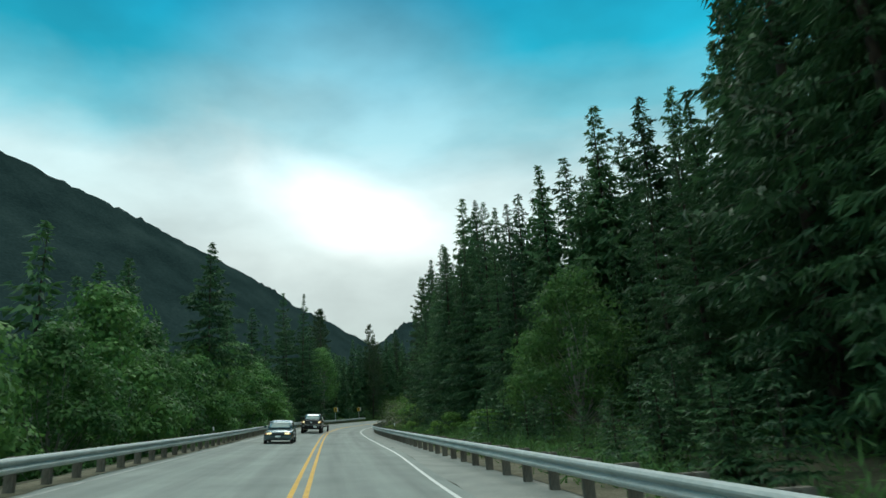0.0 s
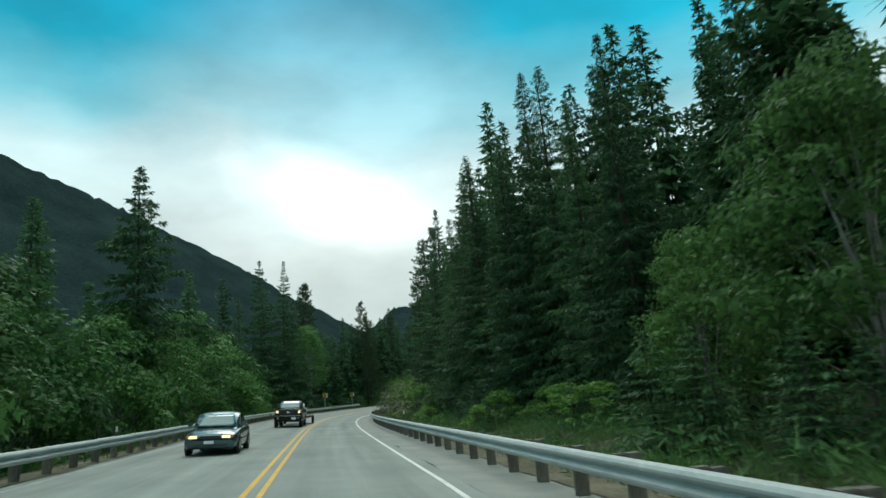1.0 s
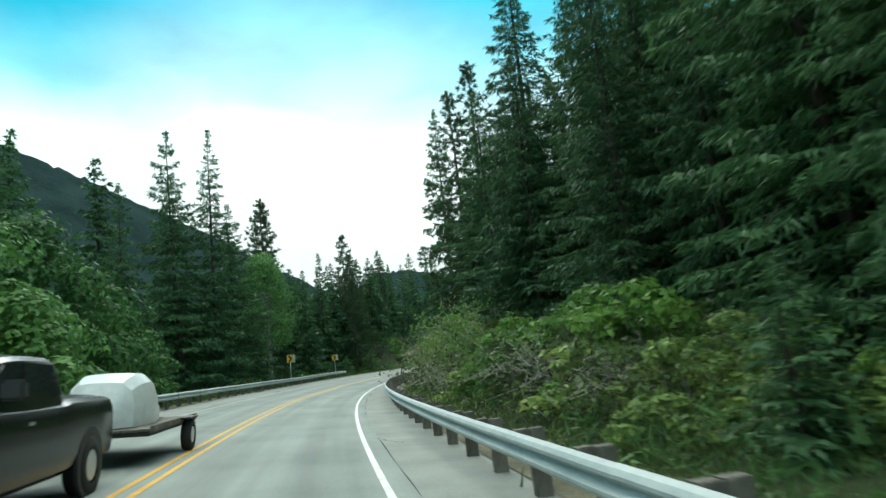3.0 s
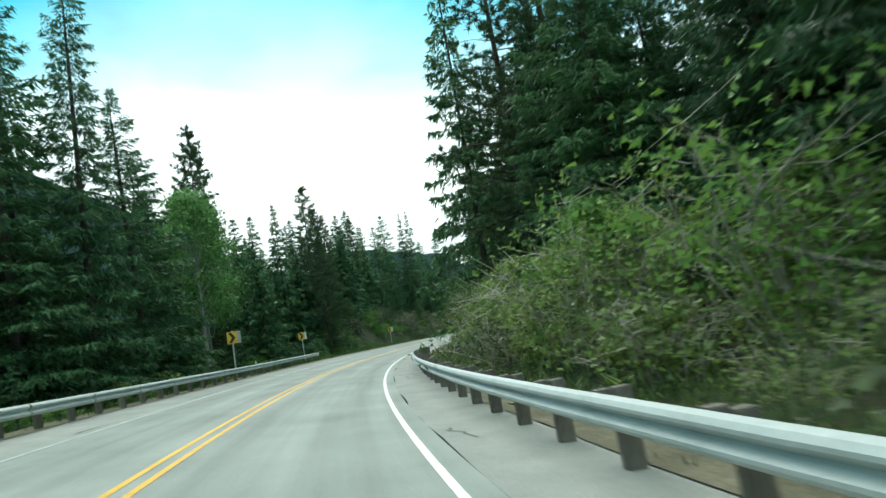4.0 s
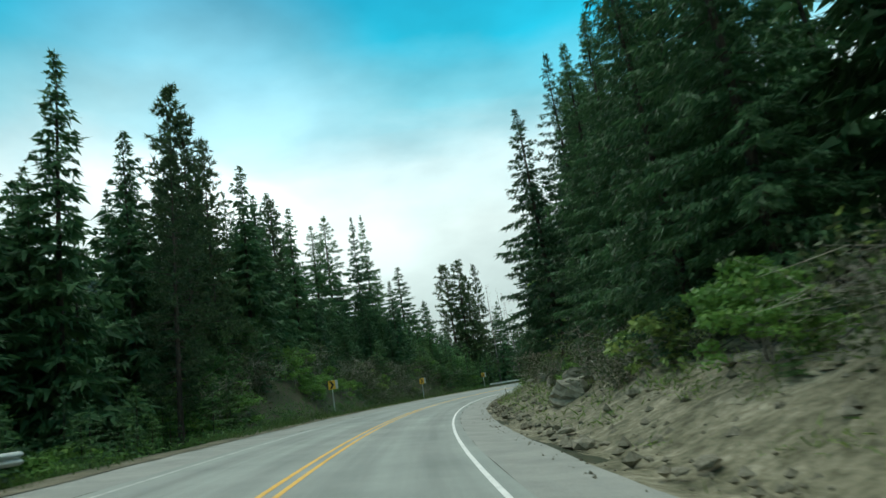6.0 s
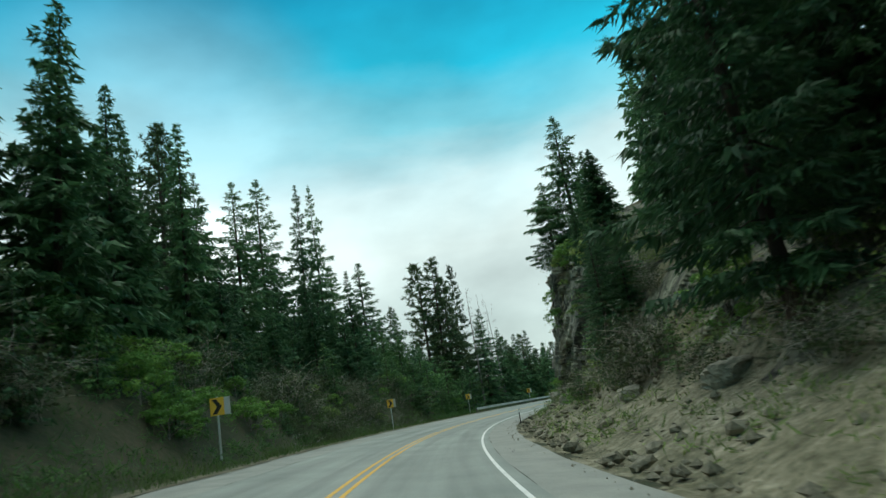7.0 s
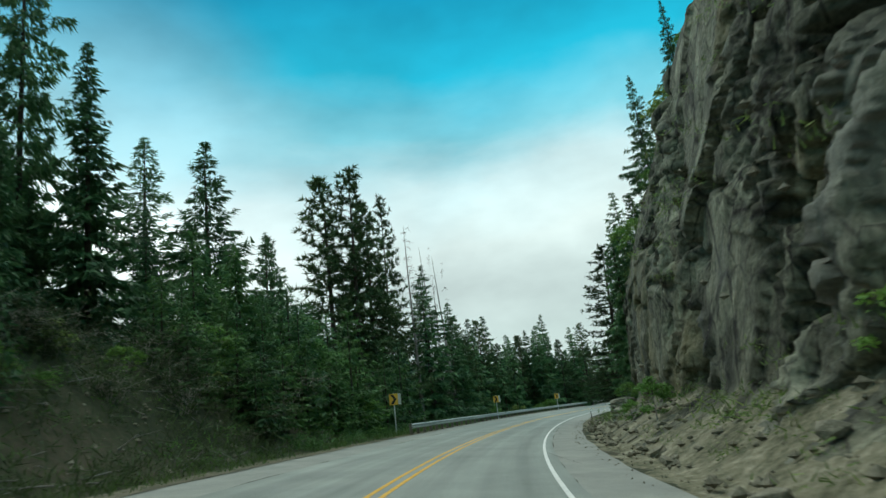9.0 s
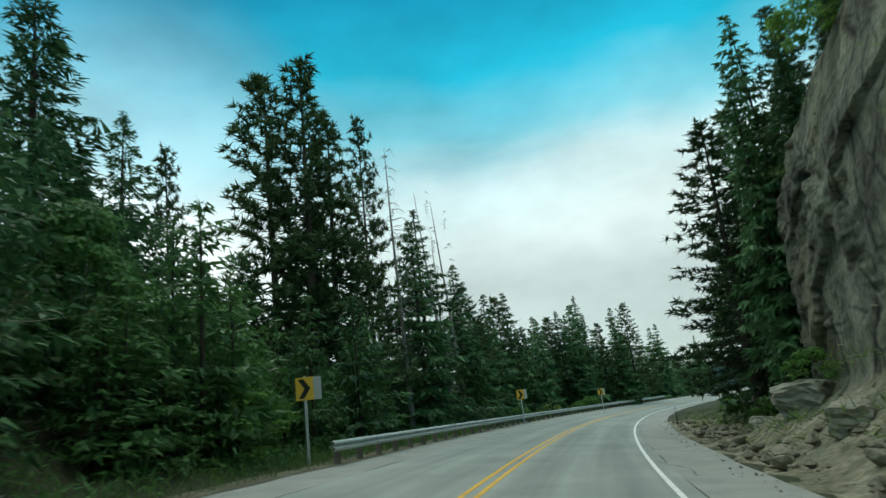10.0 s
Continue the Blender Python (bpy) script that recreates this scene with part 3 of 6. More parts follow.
def cliff_back(s, h):
    """How far the face stands back from the edge line at height h: a slope of debris below, the steep rock above."""
    foot = 6.0 - 0.3 * smooth01((s - 150) / 25) - 0.5 * smooth01((s - 185) / 20)
    ramp = np.interp(s, (150, 172, 180, 188, 196, 204, 213, 222), (12.0, 10.0, 5.5, 3.6, 2.6, 2.0, 1.6, 1.2))
    slope = np.interp(s, (150, 172, 190, 205), (0.85, 0.80, 0.45, 0.30))
    steep = np.interp(s, (172, 186, 200), (0.55, 0.25, 0.10))
    talus = 2.0 * np.maximum(0, 1 - h / 1.7) ** 1.5
    end = 24 * smooth01((s - 240) / 16) ** 1.3
    lean = 0.20 * np.maximum(0, h - 8.0) * smooth01((s - 198) / 12)
    return foot + 0.35 - talus + slope * (np.minimum(h, ramp) - np.minimum(1.2, ramp)) + steep * np.maximum(0, h - ramp) + lean + end


def slabs(S, Hh, size_s, size_h, seed, depth, tilt):
    """Fractured rock: flat many-sided faces, each standing in or out and tilted its own way, with sharp steps between."""
    table = np.random.default_rng(seed).random((5, 512, 512))
    gs, gh = np.floor(S / size_s), np.floor(Hh / size_h)
    best, out = np.full(S.shape, 1e9), np.zeros(S.shape)
    for a in (-1, 0, 1):
        for b in (-1, 0, 1):
            ci, cj = gs + a, gh + b
            k, m = (ci % 512).astype(int), (cj % 512).astype(int)
            u, v = S / size_s - ci - 0.05 - 0.9 * table[0, k, m], Hh / size_h - cj - 0.05 - 0.9 * table[1, k, m]
            d = u * u + v * v
            face = depth * (table[2, k, m] - 0.5) + tilt * (u * (table[3, k, m] - 0.5) + v * (table[4, k, m] - 0.55))
            out = np.where(d < best, face, out)
            best = np.minimum(best, d)
    return out


def make_cliff():
    ss, hs = np.arange(112, 262, 0.19), np.linspace(0.0, 1.0, 140)
    S, U = np.meshgrid(ss, hs)
    H = cliff_height(S)
    h = U * H
    off = -cliff_back(S, h)
    a = fbm(S * 0.16, h * 0.2, 1.3, 3)
    b = fbm(S * 0.9 + 0.3 * h, h * 0.8, 0.4, 4)
    Sw, hw = S + 0.22 * h + 0.03 * b, h - 0.12 * S + 0.03 * b
    cleft = np.exp(-(((S - 203.5 - 0.55 * (h - 2)) / 0.55) ** 2)) + np.exp(-(((S - 221 - 0.45 * (h - 4)) / 0.5) ** 2)) + np.exp(-(((S - 230 + 0.3 * h) / 0.45) ** 2))
    # broken columns of rubble run up between wide, nearly plane slabs
    broken = smooth01((fbm(S * 0.11 - 0.05 * h, h * 0.05 + 3.0, 2.1, 3) + 0.04 + 0.1 * b) / 0.16)
    broken = np.maximum(broken, smooth01((S - 176) / 6) * (1 - smooth01((S - 198 - 0.5 * h) / 3)) * (0.75 + 0.5 * b))
    rock = slabs(Sw + 0.15 * h, hw + 0.25 * S, 6.0, 9.5, 5, 0.5, 0.7) + (0.3 + 0.7 * broken) * slabs(Sw - 0.45 * h, hw + 0.3 * S, 2.3, 3.6, 8, 0.42, 0.7)
    rock = rock + broken * slabs(Sw + 0.6 * h, hw - 0.2 * S, 0.9, 1.2, 9, 0.42, 0.45) + (0.12 + 0.4 * broken) * slabs(Sw - 0.2 * h, hw + 0.5 * S, 0.45, 0.6, 14, 0.3, 0.3) - 0.2 - 0.2 * broken
    for s0, lean, h0, h1, wide in ((199.0, 1.6, 3.0, 9.0, 0.16), (206.5, 1.1, 2.0, 8.0, 0.2), (211.0, -0.25, 1.0, 12.0, 0.22), (214.5, 2.2, 7.0, 12.0, 0.15), (218.0, 0.9, 5.0, 16.0, 0.2), (224.0, 1.5, 6.0, 13.0, 0.18), (227.0, 0.7, 2.0, 11.0, 0.16)):
        rock = rock - 0.75 * np.exp(-(((S - s0 - lean * (h - h0) - 0.9 * b) / (wide * math.hypot(1, lean))) ** 2)) * smooth01((h - h0) / 0.8) * (1 - smooth01((h - h1) / 0.8))
    rock = rock - 0.9 * cleft * smooth01((S - 188) / 8)
    rock = rock * (1 - 0.45 * smooth01((S - 228) / 8))
    up = smooth01((h - 0.3) / 1.3) * (0.7 + 0.3 * smooth01((S - 165) / 25))
    off = off + up * (0.2 * a + rock) + 0.04 * b
    P = place(S, off, 0.0)
    P[..., 2] = -2.4 * bank(S) * 0.9 + h + 0.04 * b
    # the verge from the road's edge to the foot of the slope
    foot = P[0].copy()
    rows = []
    for f in np.linspace(0, 1, 7)[:-1]:
        o = -1.8 + (off[0] + 1.8) * f
        q = place(ss, o, 0.0)
        q[:, 2] = place(ss, np.full(len(ss), -2.0), 0.0)[:, 2] - 0.02 - 0.10 * math.sin(math.pi * f) + (foot[:, 2] - place(ss, np.full(len(ss), -2.0), 0.0)[:, 2]) * f**1.6 + 0.05 * fbm(ss * 1.7, ss * 0.9 + 7 * f) * min(1, f * 3)
        rows.append(q)
    P = np.concatenate([np.array(rows), P])
    extra = len(rows)
    n, m = len(ss), len(hs) + extra
    top = [P[-1]]
    for back, rise in ((2.5, 0.7), (6, 2.0), (14, 4.5), (30, 9), (50, 9), (80, 4), (110, -30)):
        q = place(ss, off[-1] - back, 0.0)
        q[:, 2] = P[-1][:, 2] + (rise + 0.5 * fbm(ss * 0.2, ss * 0.11 + back)) * smooth01((ss - 111.5) / 22)
        if back > 14:
            q[:, 2] = np.where((ss > 113.5) & (ss < 260), q[:, 2], -4.0)
        top.append(q)
    V = np.concatenate([P.reshape(-1, 3)] + top[1:])
    m2 = m + len(top) - 1
    i, j = np.meshgrid(np.arange(n - 1), np.arange(m2 - 1))
    q = (j * n + i).ravel()
    me = mesh_arrays("rock_cut", V, np.stack([q, q + n, q + n + 1, q + 1], -1), rock_mat)
    me.materials.append(talus_mat)
    # earth lies on the gentle lower slope
    hh, s2 = h[:-1, :-1].ravel(), S[:-1, :-1].ravel()
    limit = (0.9 + 0.9 * b + 0.8 * smooth01((165 - S) / 25) + 1.4 * smooth01((206 - S) / 14))[:-1, :-1].ravel()
    idx = np.zeros(len(q), np.int32)
    idx[: extra * (n - 1)] = 1
    idx[extra * (n - 1) : extra * (n - 1) + len(hh)] = (hh < limit).astype(np.int32)
    me.polygons.foreach_set("material_index", idx)
    tagged(new("rock_cliff", me), "grey-brown fractured rock cutting beside the road", "cliff", kind="structure")


make_cliff()


def hill_z(x, y):
    """The height on which a plant stands: the ground, or the top of the rock cut."""
    g = float(ground_z(np.array([x]), np.array([y]))[0])
    s, o = (float(v[0]) for v in road_coords(np.array([x]), np.array([y])))
    if 112 < s < 262 and o < -3:
        H = float(cliff_height(np.array(s)))
        hs = np.linspace(0.0, 1.0, 12) * H
        back = cliff_back(np.full(12, s), hs)
        d = -o
        if d < back[-1]:
            z = float(np.interp(d, back, hs))
        else:
            z = H + float(smooth01((s - 111.5) / 22)) * float(np.interp(d - back[-1], (0, 2.5, 6, 14, 30), (0, 0.7, 2.0, 4.5, 9)))
        g = max(g, -2.4 * float(bank(s)) * 0.9 + z)
    return g


# ---------------------------------------------------------------- far mountains
def make_mountain(name, label, crest, foot_z=-30.0, depth=900.0, rows=26, rough=22.0, seed=0.0):
    """A wooded ridge: crest is a short row of plan points with heights; its near slope runs down towards the road."""
    pts = np.array(crest, float)
    t = np.linspace(0, 1, 110)
    k = np.linspace(0, 1, len(pts))
    line = np.stack([np.interp(t, k, pts[:, c]) for c in range(3)], -1)
    centre = np.array([0.0, 100.0])
    V = []
    for r in range(rows):
        u = r / (rows - 1)
        way = centre - line[:, :2]
        dist = np.linalg.norm(way, axis=1, keepdims=True)
        xy = line[:, :2] + way / dist * np.minimum(depth, dist * 0.75) * u
        z = foot_z + (line[:, 2] - foot_z) * (1 - u) ** 0.9
        z = z + rough * fbm(xy[:, 0] * 0.006 + seed, xy[:, 1] * 0.006, seed, 5) * (0.25 + u) * (1 - u * 0.8)
        if r < 3:
            z = z + 5.0 * fbm(t * 300 + seed, t * 170, 0.3, 3) * (0.6 if r else 1.0)
        V.append(np.column_stack([xy, z]))
    V = np.concatenate(V)
    n = len(t)
    i, j = np.meshgrid(np.arange(n - 1), np.arange(rows - 1))
    q = (j * n + i).ravel()
    me = mesh_arrays(name, V, np.stack([q, q + 1, q + n + 1, q + n], -1), hill_hazed, True)
    return tagged(new(name, me), label, "mountain", kind="structure")


def crest_line(rows):
    """Crest points from bearings (degrees clockwise from +y), heights in degrees and distances."""
    return [(15 + d * math.sin(radians(a)), -18 + d * math.cos(radians(a)), 1.6 + d * math.tan(radians(e))) for a, e, d in rows]


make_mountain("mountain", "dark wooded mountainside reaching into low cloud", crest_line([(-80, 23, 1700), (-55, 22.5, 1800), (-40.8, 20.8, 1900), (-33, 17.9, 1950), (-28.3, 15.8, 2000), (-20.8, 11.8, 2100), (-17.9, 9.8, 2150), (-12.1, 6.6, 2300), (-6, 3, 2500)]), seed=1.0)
make_mountain("mountain", "distant wooded ridge with bluish haze in its colour", crest_line([(-14, 3.5, 2800), (-10.1, 6.6, 2750), (-8.3, 8.1, 2700), (-5.6, 8.0, 2700), (0.5, 6.6, 2700), (4.5, 4.0, 2700), (9, 2.4, 2700), (15, 1.5, 2700), (24, 1.2, 2600), (50, 3, 2500)]), seed=4.0)

# ---------------------------------------------------------------- plants
def kites(P, D, S, length, width):
    """Leaf-shaped quads: from P along D, as wide as width along S."""
    length, width = np.broadcast_to(length, len(P))[:, None], np.broadcast_to(width, len(P))[:, None]
    a = P + D * length * 0.42
    return np.stack([P, a + S * width * 0.5, P + D * length, a - S * width * 0.5], 1).reshape(-1, 3)


def unit(v):
    return v / (np.linalg.norm(v, axis=-1, keepdims=True) + 1e-9)


def crown_mesh(name, V, material):
    n = len(V) // 4
    return mesh_arrays(name, V, np.arange(n * 4).reshape(n, 4), material)


def trunk_mesh(name, H, r0, material, rng, lean=0.02, limbs=()):
    verts, faces = [], []
    k = 9
    bend = rng.normal(0, lean, 2)
    pts = [(bend[0] * H * (i / k) ** 2, bend[1] * H * (i / k) ** 2, H * i / k - 0.4) for i in range(k + 1)]
    rad = [r0 * (1.35 if i == 0 else 1.0) * (1 - i / k) ** 0.85 + 0.012 for i in range(k + 1)]
    tube(verts, faces, pts, rad, 8)
    for base, tip, r in limbs:
        b, t = np.array(base), np.array(tip)
        mid = (b + t) / 2 + rng.normal(0, 0.06, 3) * np.linalg.norm(t - b)
        tube(verts, faces, [b, mid, t], [r, r * 0.65, r * 0.25], 4)
    return mesh_from(name, verts, faces, material, True)


def sprays(P, D, S, length, width):
    """Pointed sprays, one triangle each: from a base as wide as width along S to a tip along D."""
    length, width = np.broadcast_to(length, len(P))[:, None], np.broadcast_to(width, len(P))[:, None]
    return np.stack([P - S * width * 0.5, P + S * width * 0.5, P + D * length], 1).reshape(-1, 3)


def spray_mesh(name, V, material):
    n = len(V) // 3
    return mesh_arrays(name, V, np.arange(n * 3).reshape(n, 3), material)


def bough_frame(rng, spread, levels, per, bare, H, power, gaps, ragged, droop, crowd=1.4):
    """Yields the boughs of a conifer: height, way, side, length, droop, rise."""
    lump = rng.uniform(0, 6.28, 4)
    z0 = bare * H
    for lv in range(levels):
        u = 1 - (1 - min(max((lv + rng.uniform(-0.4, 0.4)) / levels, 0), 0.99)) ** crowd
        full = spread * ((1 - u) ** power) * (0.62 + 0.38 * min(1, u * 6)) + 0.12
        nb = max(4, int(round(per * (0.6 + 0.4 * (1 - u)))))
        for b in range(nb):
            if rng.random() < gaps:
                continue
            az = 2 * math.pi * (b + rng.uniform(-0.35, 0.35)) / nb + lv * 1.13
            L = full * rng.uniform(1 - 1.6 * ragged, 1 + 0.5 * ragged) * (1 + 0.15 * math.sin(az * 2 + lump[0] + 5 * u) + 0.10 * math.sin(11 * u + az + lump[1]))
            way = np.array([math.cos(az), math.sin(az), 0.0])
            side = np.array([-math.sin(az), math.cos(az), 0.0])
            yield lv, u, z0 + (H - z0) * u, way, side, max(L, 0.15), droop * rng.uniform(0.5, 1.5) * (1 - 0.7 * u), -0.04 + 0.55 * u**2


def make_conifer(seed, H=25.0, spread=4.0, bare=0.04, droop=0.35, levels=34, per=6, spray=0.42, dense=30.0, material=None, power=0.85, gaps=0.0, ragged=0.25, slim=0.42, core=True, limb=True):
    """A spire of whorled boughs; each carries hanging side twigs with short needle sprays, thick along its edges."""
    rng = np.random.default_rng(seed)
    T, limbs = [], []
    up = np.array([0, 0, 1.0])
    for lv, u, z, way, side, L, dr, rise in bough_frame(rng, spread, levels, per, bare, H, power, gaps, ragged, droop):
        if limb and L > 0.8 and lv % 2 == 0:
            e = 0.8 * L
            limbs.append((tuple(up * z), tuple(way * e + up * (z + L * (rise * 0.8 - dr * 0.62))), 0.012 + 0.008 * L))
        if core and L > 0.5:
            e = np.array([0.04, 0.30, 0.62])
            ax = way * (e * L)[:, None] + up * z
            ax[:, 2] += L * (rise * e - dr * e**1.3) - 0.06 * L
            w = side * 0.15 * L
            T.append(np.stack([ax[0], ax[1] + w, ax[2] - up * 0.05 * L, ax[0], ax[2] - up * 0.05 * L, ax[1] - w]))
        n = max(3, int(dense * (0.10 + L)))
        t = 0.08 + 0.92 * rng.random(n) ** 0.75
        half = (0.10 + 0.30 * L * (1.02 - t)) * np.minimum(1, 0.35 + 1.8 * t)
        q = rng.uniform(-1, 1, n)
        lat = np.sign(q) * np.abs(q) ** 0.7 * half
        P = way * (t * L)[:, None] + side * lat[:, None] + up * z
        P[:, 2] += L * (rise * t - dr * t**1.3 + 0.45 * dr * t**3.2) - 0.22 * np.abs(lat) - rng.exponential(0.10, n) * min(1.0, 0.35 + 0.3 * L)
        d = unit(way * rng.normal(0.55, 0.3, n)[:, None] + side * (np.sign(q) * rng.uniform(0.1, 0.9, n))[:, None] + up * (rng.normal(-0.55, 0.34, n) + 0.6 * rise)[:, None])
        S = unit(np.cross(d, up * 0.7 + rng.normal(0, 0.65, (n, 3))))
        size = spray * min(1.0, 0.42 + 0.2 * L) * rng.uniform(0.6, 1.3, n)
        T.append(sprays(P - d * 0.05, d, S, size, size * slim * rng.uniform(0.75, 1.25, n)))
    k = 12
    d = unit(np.column_stack([rng.normal(0, 0.28, (k, 2)), np.ones(k)]))
    T.append(sprays(np.column_stack([np.zeros((k, 2)), np.linspace(H - 1.5, H - 0.35, k)]), d, unit(np.cross(d, rng.normal(0, 1, (k, 3)))), 0.45, 0.11))
    return trunk_mesh("trunk", H, 0.010 * H, bark, rng, 0.004, limbs), spray_mesh("crown", np.concatenate(T), material)


def make_pine(seed, H=25.0, spread=4.0, bare=0.2, levels=30, per=5, tufts=6, needles=24, slim=1.0, material=None):
    """A tall pine: upswept boughs that carry round tufts of needles."""
    rng = np.random.default_rng(seed)
    T, limbs = [], []
    up = np.array([0, 0, 1.0])
    for lv, u, z, way, side, L, dr, rise in bough_frame(rng, spread, levels, per, bare, H, 0.62, 0.10, 0.42, 0.3, 1.1):
        n = max(2, int(round(tufts * L / spread * 1.3)))
        tt = 0.35 + 0.65 * (np.arange(n) + rng.uniform(0.2, 0.9, n)) / n
        c = way * (tt * L)[:, None] + side * (rng.normal(0, 0.11, n) * L * tt)[:, None] + up * z
        c[:, 2] += L * (rise * tt - dr * tt + 0.7 * dr * tt**3) + rng.normal(0, 0.1, n)
        limbs.append((tuple(up * z), tuple(way * L * 0.9 + up * (z + L * (rise - dr * 0.4))), 0.012 + 0.010 * L))
        ctr = np.repeat(c, needles, 0)
        d = unit(rng.normal(0, 1, (len(ctr), 3)) + way * 0.6 + up * 0.45)
        T.append(sprays(ctr - d * 0.05, d, unit(np.cross(d, rng.normal(0, 1, (len(ctr), 3)))), rng.uniform(0.32, 0.70, len(ctr)) * (0.5 + 0.5 * slim), rng.uniform(0.09, 0.18, len(ctr)) * slim))
    k = 30
    d = unit(np.column_stack([rng.normal(0, 0.7, (k, 2)), np.ones(k)]))
    T.append(sprays(np.column_stack([np.zeros((k, 2)), np.linspace(H - 1.6, H - 0.35, k)]), d, unit(np.cross(d, rng.normal(0, 1, (k, 3)))), 0.5, 0.16))
    return trunk_mesh("trunk", H, 0.011 * H, bark, rng, 0.006, limbs), spray_mesh("crown", np.concatenate(T), material)


def make_broadleaf(seed, H=9.0, R=3.6, blobs=70, leaves=75, leaf=0.25, material=None, low=0.12, limb=0.55, tiers=False):
    """A round-headed, many-stemmed tree of leafy clumps."""
    rng = np.random.default_rng(seed)
    P, D, S, limbs = [], [], [], []
    for b in range(blobs):
        u = rng.random() ** 0.8
        az = rng.uniform(0, 2 * math.pi)
        prof = math.sin(math.pi * min(1, 0.12 + 0.86 * u) ** 0.8) ** 0.7
        if tiers:
            prof = 1.05 * min(1.0, 0.55 + 2.5 * u) * (1 - u) ** 0.6
        rad = R * prof * math.sqrt(rng.uniform(0.35, 1.0)) * rng.uniform(0.8, 1.12)
        c = np.array([math.cos(az) * rad, math.sin(az) * rad, H * (low + (1 - low) * u * 0.95)])
        br = rng.uniform(0.55, 1.25) * min(0.115 * H + 0.1, 1.5)
        w = unit(rng.normal(0, 1, (leaves, 3)) + np.array([0, 0, 0.9 if tiers else 0.35]))
        p = c + w * br * rng.uniform(0.55, 1.0, (leaves, 1)) * (np.array([1.35, 1.35, 0.5]) if tiers else np.array([1.15, 1.15, 0.7]))
        p[:, 2] -= (0.35 if tiers else 0.0) * ((p[:, :2] - c[:2]) ** 2).sum(1) / br
        d = unit(np.cross(w, rng.normal(0, 1, (leaves, 3))) + 0.25 * w + np.array([0, 0, -0.3]))
        P.append(p)
        D.append(d)
        S.append(unit(np.cross(d, w + rng.normal(0, 0.4, (leaves, 3)))))
        if b % 3 == 0:
            root = (rng.normal(0, 0.12), rng.normal(0, 0.12), H * 0.2 * u) if low < 0.3 else (0.0, 0.0, min(float(c[2]) * 0.75, H * 0.7))
            limbs.append((root, tuple(c), limb * 0.012 * H * rng.uniform(0.4, 0.8)))
    P, D, S = np.concatenate(P), np.concatenate(D), np.concatenate(S)
    size = leaf * rng.uniform(0.6, 1.2, len(P))
    crown = spray_mesh("crown", sprays(P, D, S, size * 1.1, leaf * 0.8), material)
    return trunk_mesh("trunk", H * 0.75, 0.013 * H, grey_bark, rng, 0.05, limbs), crown


def make_twiggy(seed, H=3.2, R=2.0, stems=24, leaves=620, material=None, leaf=0.19, thick=1.0):
    """A thicket of pale, arching stems with thin foliage."""
    rng = np.random.default_rng(seed)
    verts, faces, tips = [], [], []
    for k in range(stems):
        az, r = rng.uniform(0, 2 * math.pi), R * rng.uniform(0.3, 1.0)
        h = H * rng.uniform(0.5, 1.0)
        out = np.array([math.cos(az), math.sin(az), 0])
        b = out * r * 0.35 + rng.normal(0, 0.1, 3) * np.array([1, 1, 0])
        m = out * r * 0.6 + np.array([0, 0, h * 0.55]) + rng.normal(0, 0.28, 3)
        e = out * r * 0.95 + np.array([0, 0, h * 0.92]) + rng.normal(0, 0.35, 3)
        t = np.array([math.cos(az + 0.4), math.sin(az + 0.4), 0]) * r * 1.45 + np.array([0, 0, h * rng.uniform(0.7, 1.05)]) + rng.normal(0, 0.4, 3)
        tube(verts, faces, [b - np.array([0, 0, 0.3]), m, e, t], [0.020 * thick, 0.015 * thick, 0.010 * thick, 0.004], 4)
        for q in range(6):
            f = rng.uniform(0.1, 0.95)
            st = (m * (1 - 2 * f) + e * 2 * f) if f < 0.5 else (e * (2 - 2 * f) + t * (2 * f - 1))
            tip = st + out * rng.uniform(-0.1, 0.6) + rng.normal(0, 0.55, 3) + np.array([0, 0, 0.12])
            tube(verts, faces, [st, (st + tip) / 2 + rng.normal(0, 0.09, 3), tip], [0.010 * thick, 0.007 * thick, 0.003], 3)
            tips.append(tip)
    tips = np.array(tips)
    idx = rng.integers(0, len(tips), leaves)
    along = np.where(rng.random(leaves) < 0.5, 1.0, rng.uniform(0.25, 1.0, leaves))[:, None]
    P = tips[idx] * along + rng.normal(0, 0.24, (leaves, 3))
    D = unit(rng.normal(0, 1, (leaves, 3)))
    V = sprays(P, D, unit(np.cross(D, rng.normal(0, 1, (leaves, 3)))), leaf * rng.uniform(0.7, 1.4, leaves), leaf * 0.75)
    return mesh_from("stems", verts, faces, pale_stem, True), spray_mesh("crown", V, material)


